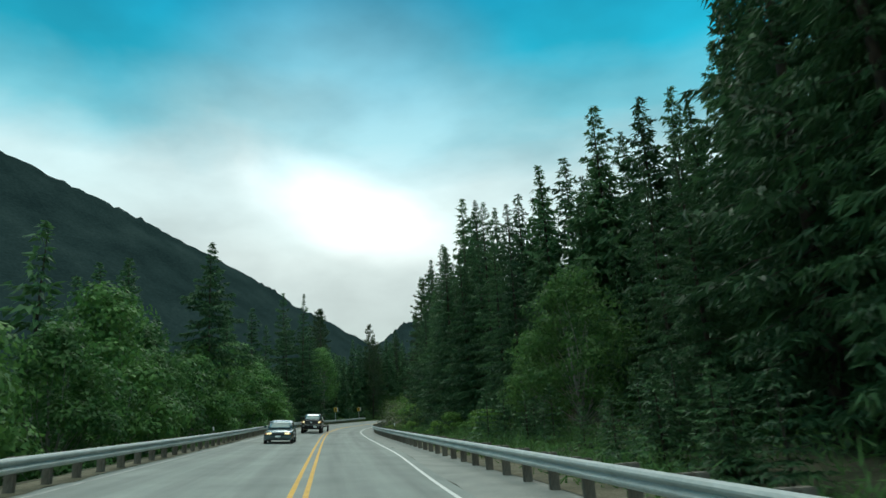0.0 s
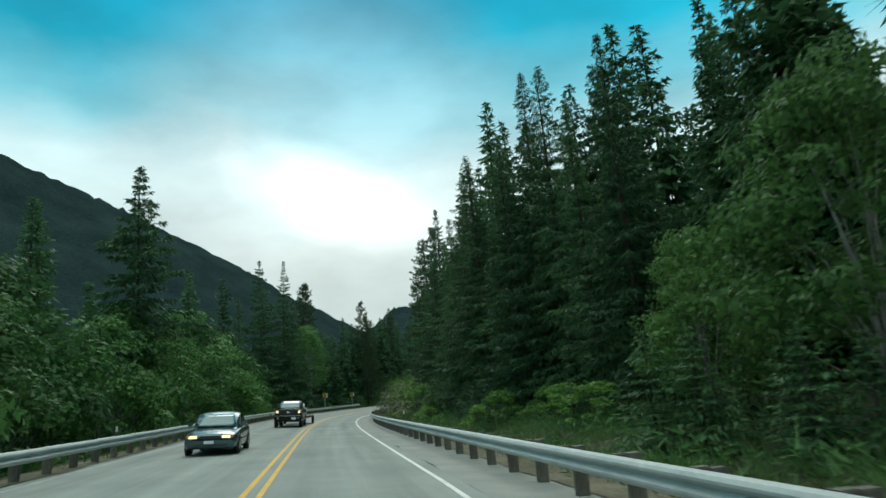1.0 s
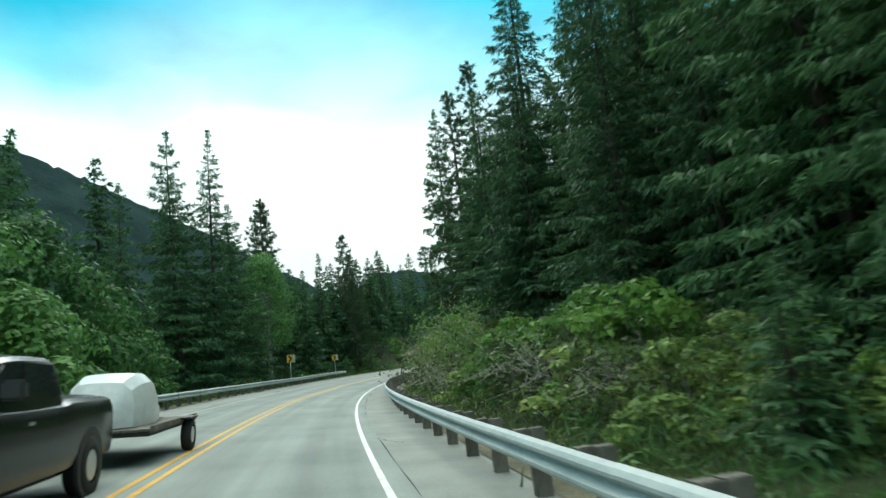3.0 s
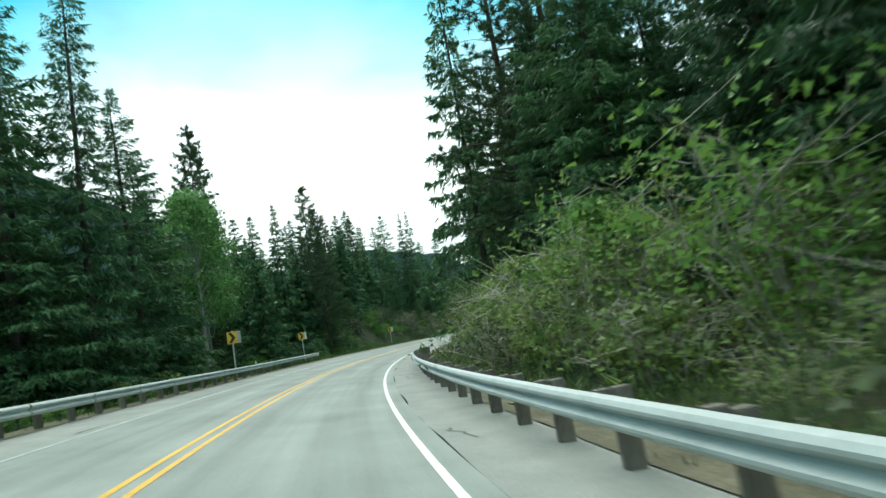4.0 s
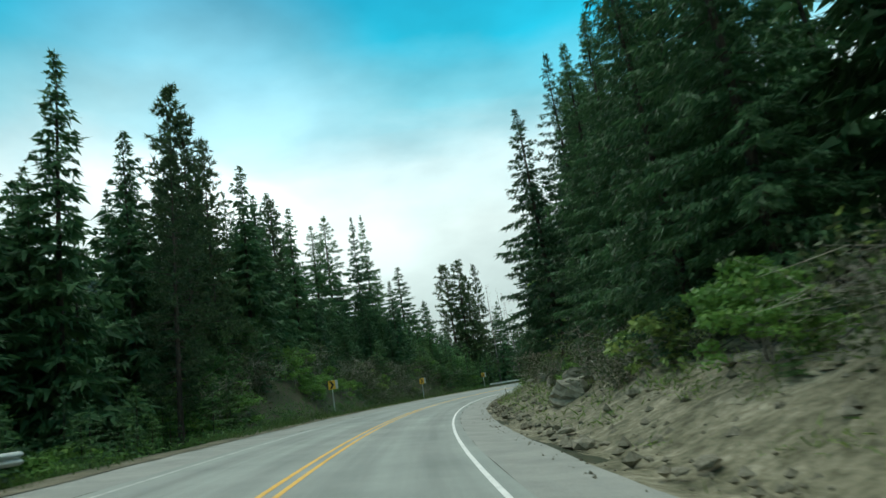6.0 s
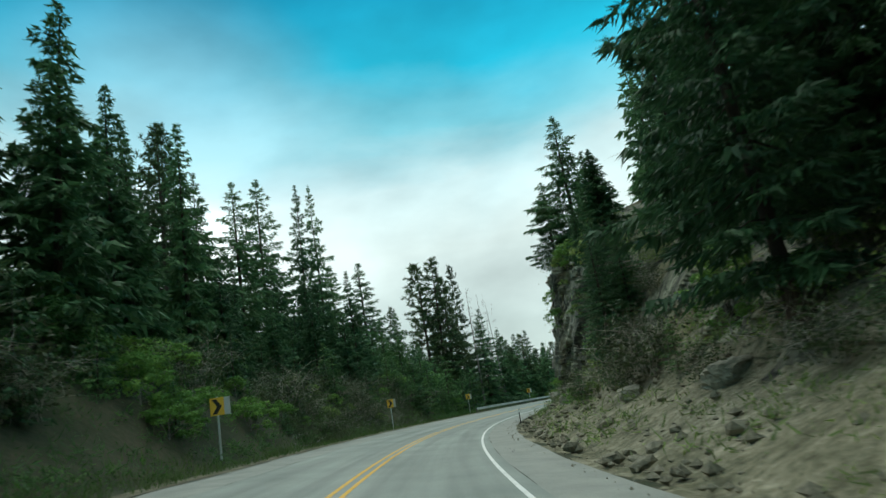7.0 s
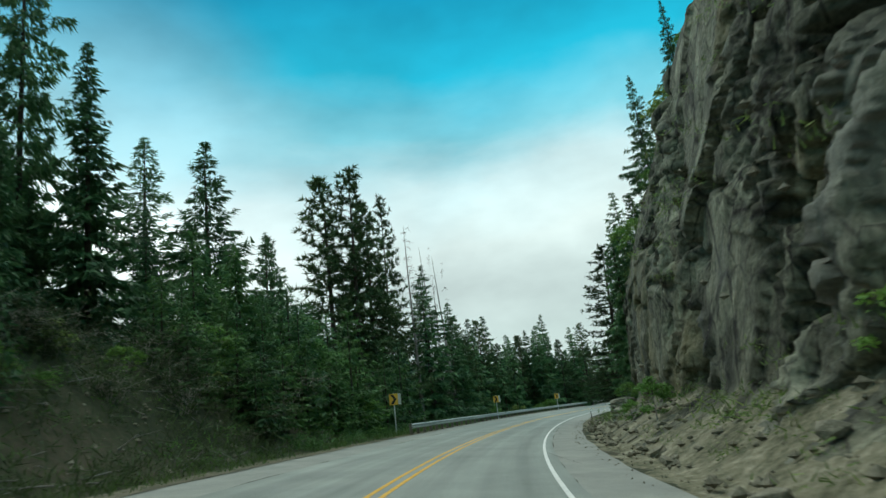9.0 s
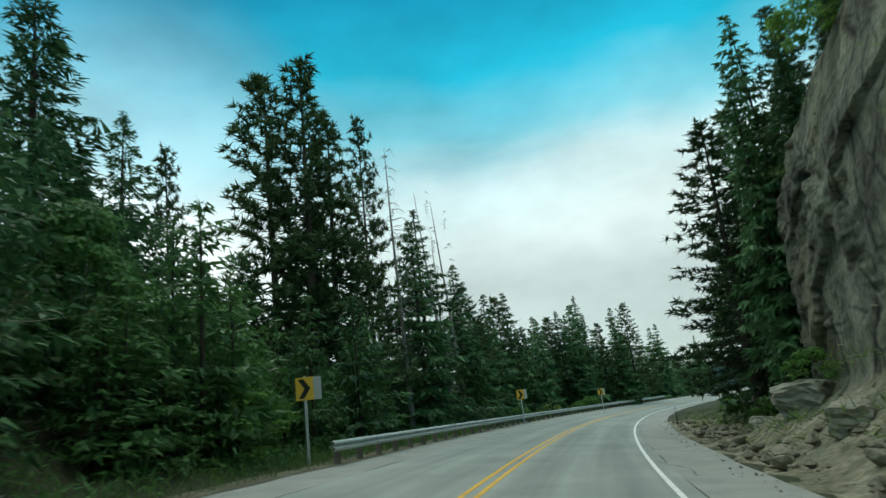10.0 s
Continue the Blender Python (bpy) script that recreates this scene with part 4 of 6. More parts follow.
def make_snag(seed, H=22.0, branches=70, reach=2.2):
    """A dead, grey, leafless spire."""
    rng = np.random.default_rng(seed)
    verts, faces = [], []
    k = 8
    lean = rng.normal(0, 0.03, 2)
    pts = [(lean[0] * H * i / k + rng.normal(0, 0.03), lean[1] * H * i / k + rng.normal(0, 0.03), H * i / k - 0.4) for i in range(k + 1)]
    tube(verts, faces, pts, [0.2 * (1 - i / k) + 0.015 for i in range(k + 1)], 7)
    for b in range(branches):
        u = rng.uniform(0.25, 0.98)
        az = rng.uniform(0, 6.28)
        L = reach * (1.1 - u) * rng.uniform(0.5, 1.3) + 0.2
        s = np.array([0, 0, H * u - 0.4])
        d = np.array([math.cos(az), math.sin(az), 0])
        m, e = s + d * L * 0.5 + np.array([0, 0, 0.05]), s + d * L + np.array([0, 0, -0.25 * L])
        tube(verts, faces, [s, m, e], [0.03, 0.02, 0.005], 4)
        for q in range(3):
            f = rng.uniform(0.3, 0.9)
            st = s * (1 - f) + e * f
            tube(verts, faces, [st, st + rng.normal(0, 0.22, 3) + np.array([0, 0, -0.12])], [0.01, 0.003], 3)
    return mesh_from("trunk", verts, faces, grey_bark, True)


STORE = pose(0, 0, -300)
KINDS = {}


def kind(key, name, trunk, crown, label, category, group, height):
    KINDS[key] = (name, trunk, crown, label, category, group, height)


for n, (sp, seed, dp) in enumerate(((4.3, 11, 0.50), (4.8, 12, 0.42), (4.0, 13, 0.56))):
    kind("fir%d" % n, "fir_tree", *make_conifer(seed, spread=sp, droop=dp, levels=46, per=7, spray=0.44, dense=46, slim=0.25, core=False, power=0.80, ragged=0.3, material=fir_green), "tall dark green fir with drooping boughs to the ground", "tree", "roadside firs", 25.0)
for n, (sp, seed, dp) in enumerate(((4.2, 14, 0.46), (4.8, 15, 0.40), (3.8, 16, 0.52))):
    kind("firmid%d" % n, "fir_tree", *make_conifer(seed, spread=sp, droop=dp, levels=40, per=6, spray=0.84, dense=14, slim=0.40, power=0.82, ragged=0.32, limb=False, material=fir_green), "tall dark green fir with layered boughs", "tree", "forest firs", 25.0)
for n, (sp, seed) in enumerate(((4.4, 21), (5.0, 22), (4.0, 23))):
    kind("firfar%d" % n, "fir_tree", *make_conifer(seed, spread=sp, levels=30, per=5, spray=1.40, dense=4.8, slim=0.46, power=0.84, ragged=0.35, limb=False, material=fir_green), "dark green fir in the forest behind", "tree", "forest firs", 25.0)
for n, seed in enumerate((31, 32)):
    kind("pine%d" % n, "pine_tree", *make_pine(seed, spread=4.4, bare=0.12, levels=42, per=6, tufts=8, needles=15, material=pine_green), "tall pine with a bare lower trunk and tufted boughs", "tree", "roadside pines", 25.0)
kind("pinenear", "pine_tree", *make_pine(33, spread=4.4, bare=0.12, levels=42, per=6, tufts=9, needles=36, slim=0.45, material=pine_green), "tall pine with tufted boughs beside the road", "tree", "roadside pines", 25.0)
for n, seed in enumerate((41, 42)):
    kind("thin%d" % n, "fir_tree", *make_conifer(seed, spread=5.0, bare=0.06, droop=0.34, levels=40, per=6, spray=0.58, dense=34, slim=0.29, core=False, power=0.84, gaps=0.08, ragged=0.34, material=fir_green), "open-crowned fir with sky between its boughs", "tree", "open firs", 25.0)
kind("lifted", "fir_tree", *make_conifer(43, spread=5.0, bare=0.36, droop=0.34, levels=34, per=6, spray=0.58, dense=34, slim=0.29, core=False, power=0.84, gaps=0.08, ragged=0.34, material=fir_green), "open-crowned fir with a bare lower trunk", "tree", "open firs", 25.0)
for n, seed in enumerate((51, 52, 53)):
    kind("alder%d" % n, "alder_tree", *make_broadleaf(seed, blobs=64, leaves=150, leaf=0.22, material=alder_green, tiers=True), "bushy light green broadleaf tree behind the guardrail", "tree", "roadside alders", 9.0)
kind("maple0", "maple_tree", *make_broadleaf(54, H=9.0, R=3.5, blobs=110, leaves=100, leaf=0.2, material=bright_green, low=0.06), "bushy bright yellow-green broadleaf tree before dark firs", "tree", "broadleaf trees", 9.0)
for n, seed in enumerate((55, 56)):
    kind("tall%d" % n, "cottonwood_tree", *make_broadleaf(seed, H=20.0, R=3.2, blobs=80, leaves=90, leaf=0.26, material=alder_green, low=0.42, limb=0.35), "tall broadleaf tree with a bare grey trunk", "tree", "tall broadleaf trees", 20.0)
for n, seed in enumerate((61, 62)):
    kind("shrub%d" % n, "shrub", *make_broadleaf(seed, H=2.2, R=1.4, blobs=30, leaves=56, leaf=0.14, material=shrub_green, low=0.05), "leafy bright green shrub on the verge", "shrub", "verge shrubs", 2.2)
for n, seed in enumerate((65, 66)):
    kind("bank%d" % n, "shrub", *make_broadleaf(seed, H=4.6, R=2.1, blobs=58, leaves=70, leaf=0.15, material=(olive_green, shrub_green)[n], low=0.04), "tall tangled yellow-green shrub on the bank", "shrub", "bank shrubs", 4.6)
    kind("baretwig%d" % n, "thicket", *make_twiggy(seed + 20, H=5.0, R=2.7, stems=24, leaves=1100, leaf=0.15, material=olive_green, thick=2.0), "tall bare grey thicket of arching stems", "shrub", "bare thickets", 5.0)
    kind("bigtwig%d" % n, "thicket", *make_twiggy(seed + 10, H=4.8, R=2.6, stems=30, leaves=2600, leaf=0.17, material=(olive_green, shrub_green)[n], thick=1.4), "tall pale bare-stemmed thicket with sparse leaves", "shrub", "verge thickets", 4.8)
for n, seed in enumerate((63, 64)):
    kind("olive%d" % n, "shrub", *make_broadleaf(seed, H=2.2, R=1.4, blobs=24, leaves=40, leaf=0.19, material=olive_green, low=0.05), "yellowish green shrub on the verge", "shrub", "verge shrubs", 2.2)
for n, seed in enumerate((71, 72)):
    kind("twig%d" % n, "thicket", *make_twiggy(seed, material=olive_green), "pale bare-stemmed thicket with sparse leaves", "shrub", "verge thickets", 3.2)
for n, seed in enumerate((75, 76)):
    kind("scrub%d" % n, "thicket", *make_twiggy(seed, H=2.0, R=1.5, stems=20, leaves=900, leaf=0.16, material=scrub_brown), "low brown and olive scrub on the mound", "shrub", "mound scrub", 2.0)
for n, seed in enumerate((81, 82)):
    kind("young%d" % n, "young_fir", *make_conifer(seed, H=6.0, spread=1.9, bare=0.02, droop=0.14, levels=15, per=6, spray=0.45, dense=13, slim=0.38, limb=False, material=young_green if n == 0 else fir_green), "young bushy fir at the forest edge", "tree", "young firs", 6.0)
kind("snag0", "dead_tree", make_snag(91), None, "grey leafless dead tree among firs", "tree", "dead trees", 22.0)
kind("snag1", "dead_tree", make_snag(92, branches=24, reach=0.9), None, "grey bare dead pole among firs", "tree", "dead trees", 22.0)

rng_p = random.Random(7)


def grow(key, x, y, height, width=None, z=None, lean=0.0):
    """Plants one tree of a kind, with the given height above its foot."""
    if key in ("fir0", "fir1", "fir2"):
        o = float(road_coords(np.array([x]), np.array([y]))[1][0])
        if o > (17 if 70 < y < 140 else 12) or o < (-14.5 if 50 < y < 185 else -10) or y > 185:
            key = key.replace("fir", "firmid")
    name, trunk, crown, label, category, group, h0 = KINDS[key]
    if z is None:
        z = hill_z(x, y) - 0.05
    k = height / h0
    w = (width or 1.0) * k
    root = tagged(new(name), label, category, group)
    part_ob("trunk", trunk, root)
    if crown:
        part_ob("crown", crown, root)
    root.matrix_basis = Matrix.LocRotScale((x, y, z), Euler((rng_p.uniform(-0.02, 0.02), lean + rng_p.uniform(-0.02, 0.02), rng_p.uniform(0, 6.28))), (w, w, k))
    return root


def grow_top(key, x, y, top, width=None):
    """Plants a tree whose top reaches the given height."""
    z = hill_z(x, y) - 0.05
    return grow(key, x, y, max(2.0, top - z), width, z)


# right of the road: kind, x, y, height of the top
for key, x, y, top, w in [
    ("fir0", 22.2, 20.5, 20.5, 1.1), ("fir1", 24.0, 14.6, 17.7, 1.2), ("fir2", 26.2, 13.5, 16.7, 1.1), ("fir0", 24.6, 3.0, 19.0, 0.75), ("fir1", 25.6, -1.5, 24.0, 0.85), ("firmid0", 27.5, 8.5, 21.0, 1.0), ("firmid1", 28.5, 15.0, 21.0, 1.0), ("firmid2", 26.6, 5.0, 19.0, 0.9), ("firmid1", 30.5, 3.0, 24.0, 1.0),
    ("fir0", 14.0, 32.5, 18.7, 1.0), ("fir1", 18.0, 41.2, 21.8, 1.0), ("fir0", 20.8, 41.5, 23.0, 1.0), ("fir2", 12.3, 45.9, 23.4, 1.0), ("fir0", 22.5, 27.5, 17.8, 1.0),
    ("fir1", 25.3, 40.8, 19.0, 1.0), ("firmid2", 11.5, 68.0, 26.0, 1.0), ("firmid0", 13.0, 58.0, 25.0, 1.0), ("firmid1", 15.5, 52.0, 24.0, 1.0), ("firmid0", 22.5, 38.0, 24.0, 1.1), ("firmid2", 20.0, 34.5, 22.0, 1.1), ("firmid1", 25.0, 24.0, 20.0, 1.0), ("firmid0", 27.0, 19.0, 20.5, 1.0), ("firmid2", 24.0, 31.0, 21.0, 1.0), ("fir2", 13.6, 47.5, 22.5, 1.0), ("fir0", 8.8, 78.8, 24.0, 1.0), ("fir1", 5.4, 78.0, 24.7, 1.0), ("fir0", 10.3, 50.5, 19.5, 1.1),
]:
    grow_top(key, x, y, top, w)
for key, x, y, top, w in [
    ("thin1", *[float(v) for v in place(112, -7.2)[:2]], 29.5, 0.8), ("pinenear", 1.6, 103.5, 27.0, 1.1), ("pinenear", 3.0, 98.0, 27.5, 1.1), ("fir1", 3.4, 92.0, 22.0, 1.2), ("fir0", 6.0, 98.0, 24.0, 1.1), ("fir1", 10.2, 114.2, 24.0, 1.1), ("fir0", 2.6, 112.0, 21.0, 1.1), ("fir2", 6.0, 118.0, 25.0, 1.1),
    ("fir0", 5.0, 127.0, 27.3, 1.0), ("fir1", 8.0, 135.0, 27.0, 1.1), ("fir2", 9.0, 146.0, 28.0, 1.2), ("thin0", 3.2, 160.0, 20.0, 1.15), ("fir1", 7.0, 160.5, 22.0, 1.1), ("fir0", 9.0, 166.0, 22.0, 1.0),
    ("fir2", 6.0, 152.0, 22.0, 1.1), ("fir2", 13.5, 175.5, 24.0, 1.0), ("firmid1", 16.0, 178.0, 28.0, 1.0), ("firmid0", 19.0, 184.0, 28.0, 1.0), ("fir2", 12.3, 169.0, 25.0, 1.0),
    ("thin1", 14.1, 197.0, 25.5, 1.6), ("thin0", 12.6, 199.3, 20.3, 1.6), ("fir1", 11.5, 186.0, 17.5, 1.6), ("thin1", 28.0, 231.7, 23.0, 0.9),
    ("fir0", 9.6, 184.0, 12.0, 1.5), ("fir2", 10.6, 189.0, 14.5, 1.4), ("fir1", 8.2, 180.0, 10.0, 1.5), ("fir0", 12.2, 193.0, 15.5, 1.3), ("fir1", 17.0, 201.0, 21.0, 1.1), ("firmid0", 21.0, 206.0, 24.0, 1.1),
    ("thin0", 27.2, 226.0, 25.0, 0.8), ("fir2", 30.0, 233.5, 19.5, 1.1), ("fir0", 24.0, 216.0, 27.0, 1.0),
]:
    grow_top(key, x, y, top, w)
for key, x, y, top, w in [
    ("pine0", 48.8, 268.3, 16.0, 1.2), ("fir1", 40.8, 252.3, 17.0, 1.0), ("fir0", 43.3, 250.7, 19.0, 1.0), ("pine1", 31.0, 245.4, 14.3, 1.5), ("pine0", 33.6, 246.0, 15.5, 1.3), ("fir0", 33.8, 242.0, 17.5, 1.2), ("pine1", 31.2, 239.2, 16.8, 1.2), ("fir2", 37.0, 247.5, 16.0, 1.2), ("fir1", 34.5, 249.0, 11.0, 1.4), ("fir2", 36.5, 241.0, 20.0, 1.1), ("pine1", 53.0, 270.0, 17.0, 1.0), ("fir0", 51.0, 262.0, 16.0, 1.1),
]:
    grow_top(key, x, y, top, w)

# the dense front row on the right
for i in range(22):
    s = -15 + 3.6 * i
    x, y, z = place(s, -8.0 - rng_p.uniform(0, 1.4) - (4.0 if 6 < s < 19 else 0))
    grow("fir%d" % (i % 3), float(x), float(y), rng_p.uniform(21, 24) if s < -3 else rng_p.uniform(9, 12) if s < 17 else rng_p.uniform(12.5, 15) if s < 27 else rng_p.uniform(14, 17.5), rng_p.uniform(0.9, 1.1))
# bushy firs on the slope up to the rock
for i in range(8):
    s = 177.5 + 1.1 * i if i < 4 else 180 + 2.2 * i
    x, y, z = place(s, (-6.8 if i < 4 else -9.6) - rng_p.uniform(0, 2.2))
    grow("fir%d" % (i % 3), float(x), float(y), rng_p.uniform(5.0, 8.5), rng_p.uniform(1.2, 1.5))
# firs on the low bank before the rock
for i in range(6):
    s = 136 + 3.6 * i
    x, y, z = place(s, -8.0 - rng_p.uniform(0, 1.8) - 0.05 * max(0, s - 160))
    grow("fir%d" % (i % 3), float(x), float(y), rng_p.uniform(15, 21), rng_p.uniform(0.9, 1.1))

# left of the road
for key, x, y, top, w in [
    ("lifted", -13.0, 42.3, 19.7, 1.0), ("firmid0", -21.6, 38.1, 17.3, 1.2), ("firmid2", -23.7, 46.1, 19.8, 1.1), ("firmid0", -29.3, 95.7, 22.4, 1.1), ("fir2", -21.3, 98.9, 25.0, 0.9),
    ("thin0", -24.6, 99.0, 25.6, 0.9), ("firmid1", -26.7, 50.5, 21.2, 1.0), ("firmid2", -28.1, 81.9, 20.4, 1.1), ("firmid0", -30.5, 85.7, 21.6, 1.1), ("thin1", -25.6, 92.0, 18.5, 0.9),
    ("fir0", -23.0, 96.0, 20.0, 1.2), ("tall0", -22.0, 116.0, 15.5, 1.0), ("tall1", -23.8, 121.0, 17.0, 1.0), ("tall0", -25.5, 127.0, 17.5, 1.0), ("firmid1", -26.5, 119.0, 17.0, 1.1), ("firmid0", -20.5, 127.5, 15.5, 1.0), ("firmid2", -24.0, 134.0, 17.0, 1.1), ("pine0", -27.2, 133.0, 27.5, 0.8), ("fir1", -21.1, 104.0, 19.0, 1.3), ("fir0", -27.8, 121.5, 21.8, 1.1), ("pine1", -31.3, 144.2, 29.5, 1.0),
]:
    grow_top(key, x, y, top, w)
for key, x, y, top, w in [
    ("fir2", -23.8, 151.7, 22.0, 1.0), ("pine0", -22.5, 167.0, 27.8, 1.0), ("fir1", -26.6, 169.5, 22.7, 1.0), ("firfar0", -33.7, 167.7, 20.5, 1.0), ("firfar1", -32.8, 172.8, 20.2, 1.0),
    ("pine0", -20.4, 162.0, 22.9, 0.9), ("pine1", -19.8, 166.1, 22.4, 0.8), ("thin0", -21.3, 180.2, 23.4, 0.9), ("fir2", -20.8, 191.1, 25.2, 1.0), ("thin1", -20.7, 202.3, 30.4, 1.35),
    ("thin0", -15.4, 209.1, 27.0, 1.3), ("thin1", -14.2, 219.6, 31.6, 1.2), ("thin0", -10.0, 223.6, 32.0, 0.75), ("thin1", -7.9, 228.7, 33.4, 0.62), ("pine0", -19.4, 154.8, 16.9, 0.9),
]:
    grow_top(key, x, y, top, w)
for key, x, y, top, w in [
    ("fir2", -16.5, 190.0, 24.0, 1.0), ("pine1", -19.0, 196.0, 27.0, 1.0), ("thin0", -18.5, 206.0, 27.0, 1.0), ("fir0", -23.5, 205.0, 25.0, 1.1), ("fir1", -22.0, 186.0, 22.0, 1.1),
    ("thin1", -6.4, 253.0, 28.2, 1.35), ("thin0", -1.5, 254.4, 28.5, 1.5), ("thin1", 3.0, 251.9, 19.0, 1.2), ("pine1", 3.8, 261.8, 21.3, 0.8), ("pine0", 10.3, 266.9, 30.2, 1.15), ("pine1", 12.4, 265.5, 30.3, 1.15), ("pine0", 14.2, 267.5, 27.0, 1.1), ("fir2", 13.5, 271.0, 23.0, 1.2),
    ("pine1", 18.0, 276.6, 30.8, 0.7), ("snag0", 19.4, 268.5, 25.0, 1.0), ("snag1", 25.7, 280.1, 25.8, 1.0), ("snag1", 27.0, 280.1, 23.4, 1.0), ("snag0", 24.6, 278.0, 20.0, 0.9), ("thin0", 22.5, 275.0, 21.0, 1.2), ("fir0", 36.7, 300.7, 17.6, 1.3), ("fir1", 33.0, 296.0, 16.0, 1.3), ("fir1", 51.0, 311.0, 16.0, 1.3), ("pine1", 34.0, 297.0, 14.0, 1.3), ("pine0", 39.0, 303.0, 17.5, 1.3), ("pine1", 44.0, 308.0, 13.5, 1.2), ("pine0", 49.0, 310.5, 15.0, 1.2), ("pine1", 54.0, 313.0, 12.5, 1.2), ("pine0", 59.0, 314.5, 14.0, 1.2), ("pine1", 65.0, 316.0, 17.0, 1.3), ("pine0", 30.0, 288.0, 16.0, 1.3), ("fir1", 64.7, 334.0, 22.2, 1.0), ("fir0", 63.0, 336.0, 19.0, 1.1), ("pine0", 73.8, 372.0, 22.0, 1.2), ("fir2", 21.0, 270.0, 18.0, 1.2), ("fir0", 27.0, 281.0, 17.0, 1.3),
    ("fir2", 41.4, 306.6, 18.7, 1.35), ("fir1", 46.1, 308.9, 15.2, 1.3), ("fir2", 56.2, 314.0, 15.5, 1.2), ("fir0", 62.0, 314.5, 16.3, 1.3), ("snag0", -28.5, 124.0, 19.0, 0.9), ("snag0", -27.0, 119.0, 17.5, 0.8),
]:
    grow_top(key, x, y, top, w)

# the broadleaf belt behind the left guardrail, and the one on the right
for s, off, h in ((-14, 14, 6.5), (-9, 18, 10), (-2, 14, 7), (5, 16.5, 10.5), (10, 13.8, 7), (19, 15, 11), (25, 14, 7.5), (31, 16.5, 11.5), (38, 14, 8.5), (46, 15.5, 11), (52, 13.8, 9), (60, 15, 12.5), (68, 13.8, 10), (76, 15, 12), (83, 13.8, 7.5)):
    x, y, z = place(s, off)
    grow("alder%d" % (int(s) % 3), float(x), float(y), 1.06 * h, rng_p.uniform(0.9, 1.1))
for s, off, h in ((11.0, -8.8, 7.8), (17, -8.8, 5.5)):
    x, y, z = place(s, off)
    grow("maple0", float(x), float(y), h, 0.95)

# forest filling behind the front rows
FOREST = []


def fill(count, s0, s1, o0, o1, h0, h1, keys):
    """Scatters trees: near ones as trees of their own, the depth of the forest as one mass."""
    for i in range(count):
        s, off = rng_p.uniform(s0, s1), rng_p.uniform(o0, o1)
        x, y, z = (float(v) for v in place(s, off))
        h, w = rng_p.uniform(h0, h1), rng_p.uniform(0.9, 1.25)
        if keys is not FAR:
            grow(keys[i % len(keys)], x, y, h, w)
            continue
        k = h / 25.0
        FOREST.append((keys[i % len(keys)], Matrix.LocRotScale((x, y, hill_z(x, y) - 0.05), Euler((0, 0, rng_p.uniform(0, 6.28))), (w * k, w * k, k))))


def make_forest():
    """The depth of the forest in one mesh of crowns, and its trunks in another."""
    for slot, name, material, k in ((2, "forest", fir_green, 3), (1, "trunk", bark, 4)):
        V, Q, n = [], [], 0
        cache = {}
        for key, m in FOREST:
            if key not in cache:
                me = KINDS[key][slot]
                co = np.empty(len(me.vertices) * 3, np.float32)
                me.vertices.foreach_get("co", co)
                q = np.empty(len(me.loops), np.int32)
                me.loops.foreach_get("vertex_index", q)
                cache[key] = co.reshape(-1, 3), q.reshape(-1, k)
            co, q = cache[key]
            M = np.array(m)
            V.append(co @ M[:3, :3].T + M[:3, 3])
            Q.append(q + n)
            n += len(co)
        me = mesh_arrays(name, np.concatenate(V), np.concatenate(Q), material)
        if slot == 2:
            root = tagged(new(name, me), "dense dark conifer forest behind the roadside trees", "forest", kind="stuff")
        else:
            part_ob(name, me, root)


FAR = ("firfar0", "firfar1", "firfar2")
MID = ("firmid0", "firmid1", "firmid2")
fill(44, -20, 150, 22, 40, 14, 20, FAR)
fill(26, 105, 165, 19, 32, 12, 17, FAR)
fill(8, -22, -2, -17, -12, 17, 22, MID)
fill(10, 0, 24, -18, -13, 12, 16, MID)
fill(24, 56, 112, -14, -9.2, 14, 19, ("fir0", "fir1", "fir2"))
fill(12, 66, 116, -25, -16, 17, 22, FAR)
fill(12, 30, 60, -21, -15, 17, 20, FAR)
fill(24, -15, 118, -26, -17, 14, 19, FAR)
fill(9, 124, 186, -14.2, -11.5, 14, 20, ("fir0", "fir1", "fir2"))
fill(30, 118, 225, -32, -18, 13, 20, FAR)
fill(16, 150, 236, 30, 44, 8, 12, FAR)
fill(34, 236, 300, 15, 32, 12, 17.5, FAR)
fill(84, 283, 352, 11.5, 40, 13, 18.5, FAR)
fill(22, 140, 186, 17.5, 26, 14, 20, MID)
fill(9, 186, 236, 19, 27, 8, 12, MID)
fill(9, 186, 216, 16, 20, 7, 11, MID)
fill(6, 192, 220, 18, 23, 13, 17, MID)
fill(8, 232, 262, 22, 32, 12, 15, MID)
fill(24, 140, 236, 24, 36, 9, 14, FAR)
fill(24, 256, 330, -34, -9, 11, 18, FAR)
fill(30, 350, 425, 11, 30, 12, 17, FAR)
fill(16, 335, 425, -30, -6, 12, 18, FAR)

make_forest()

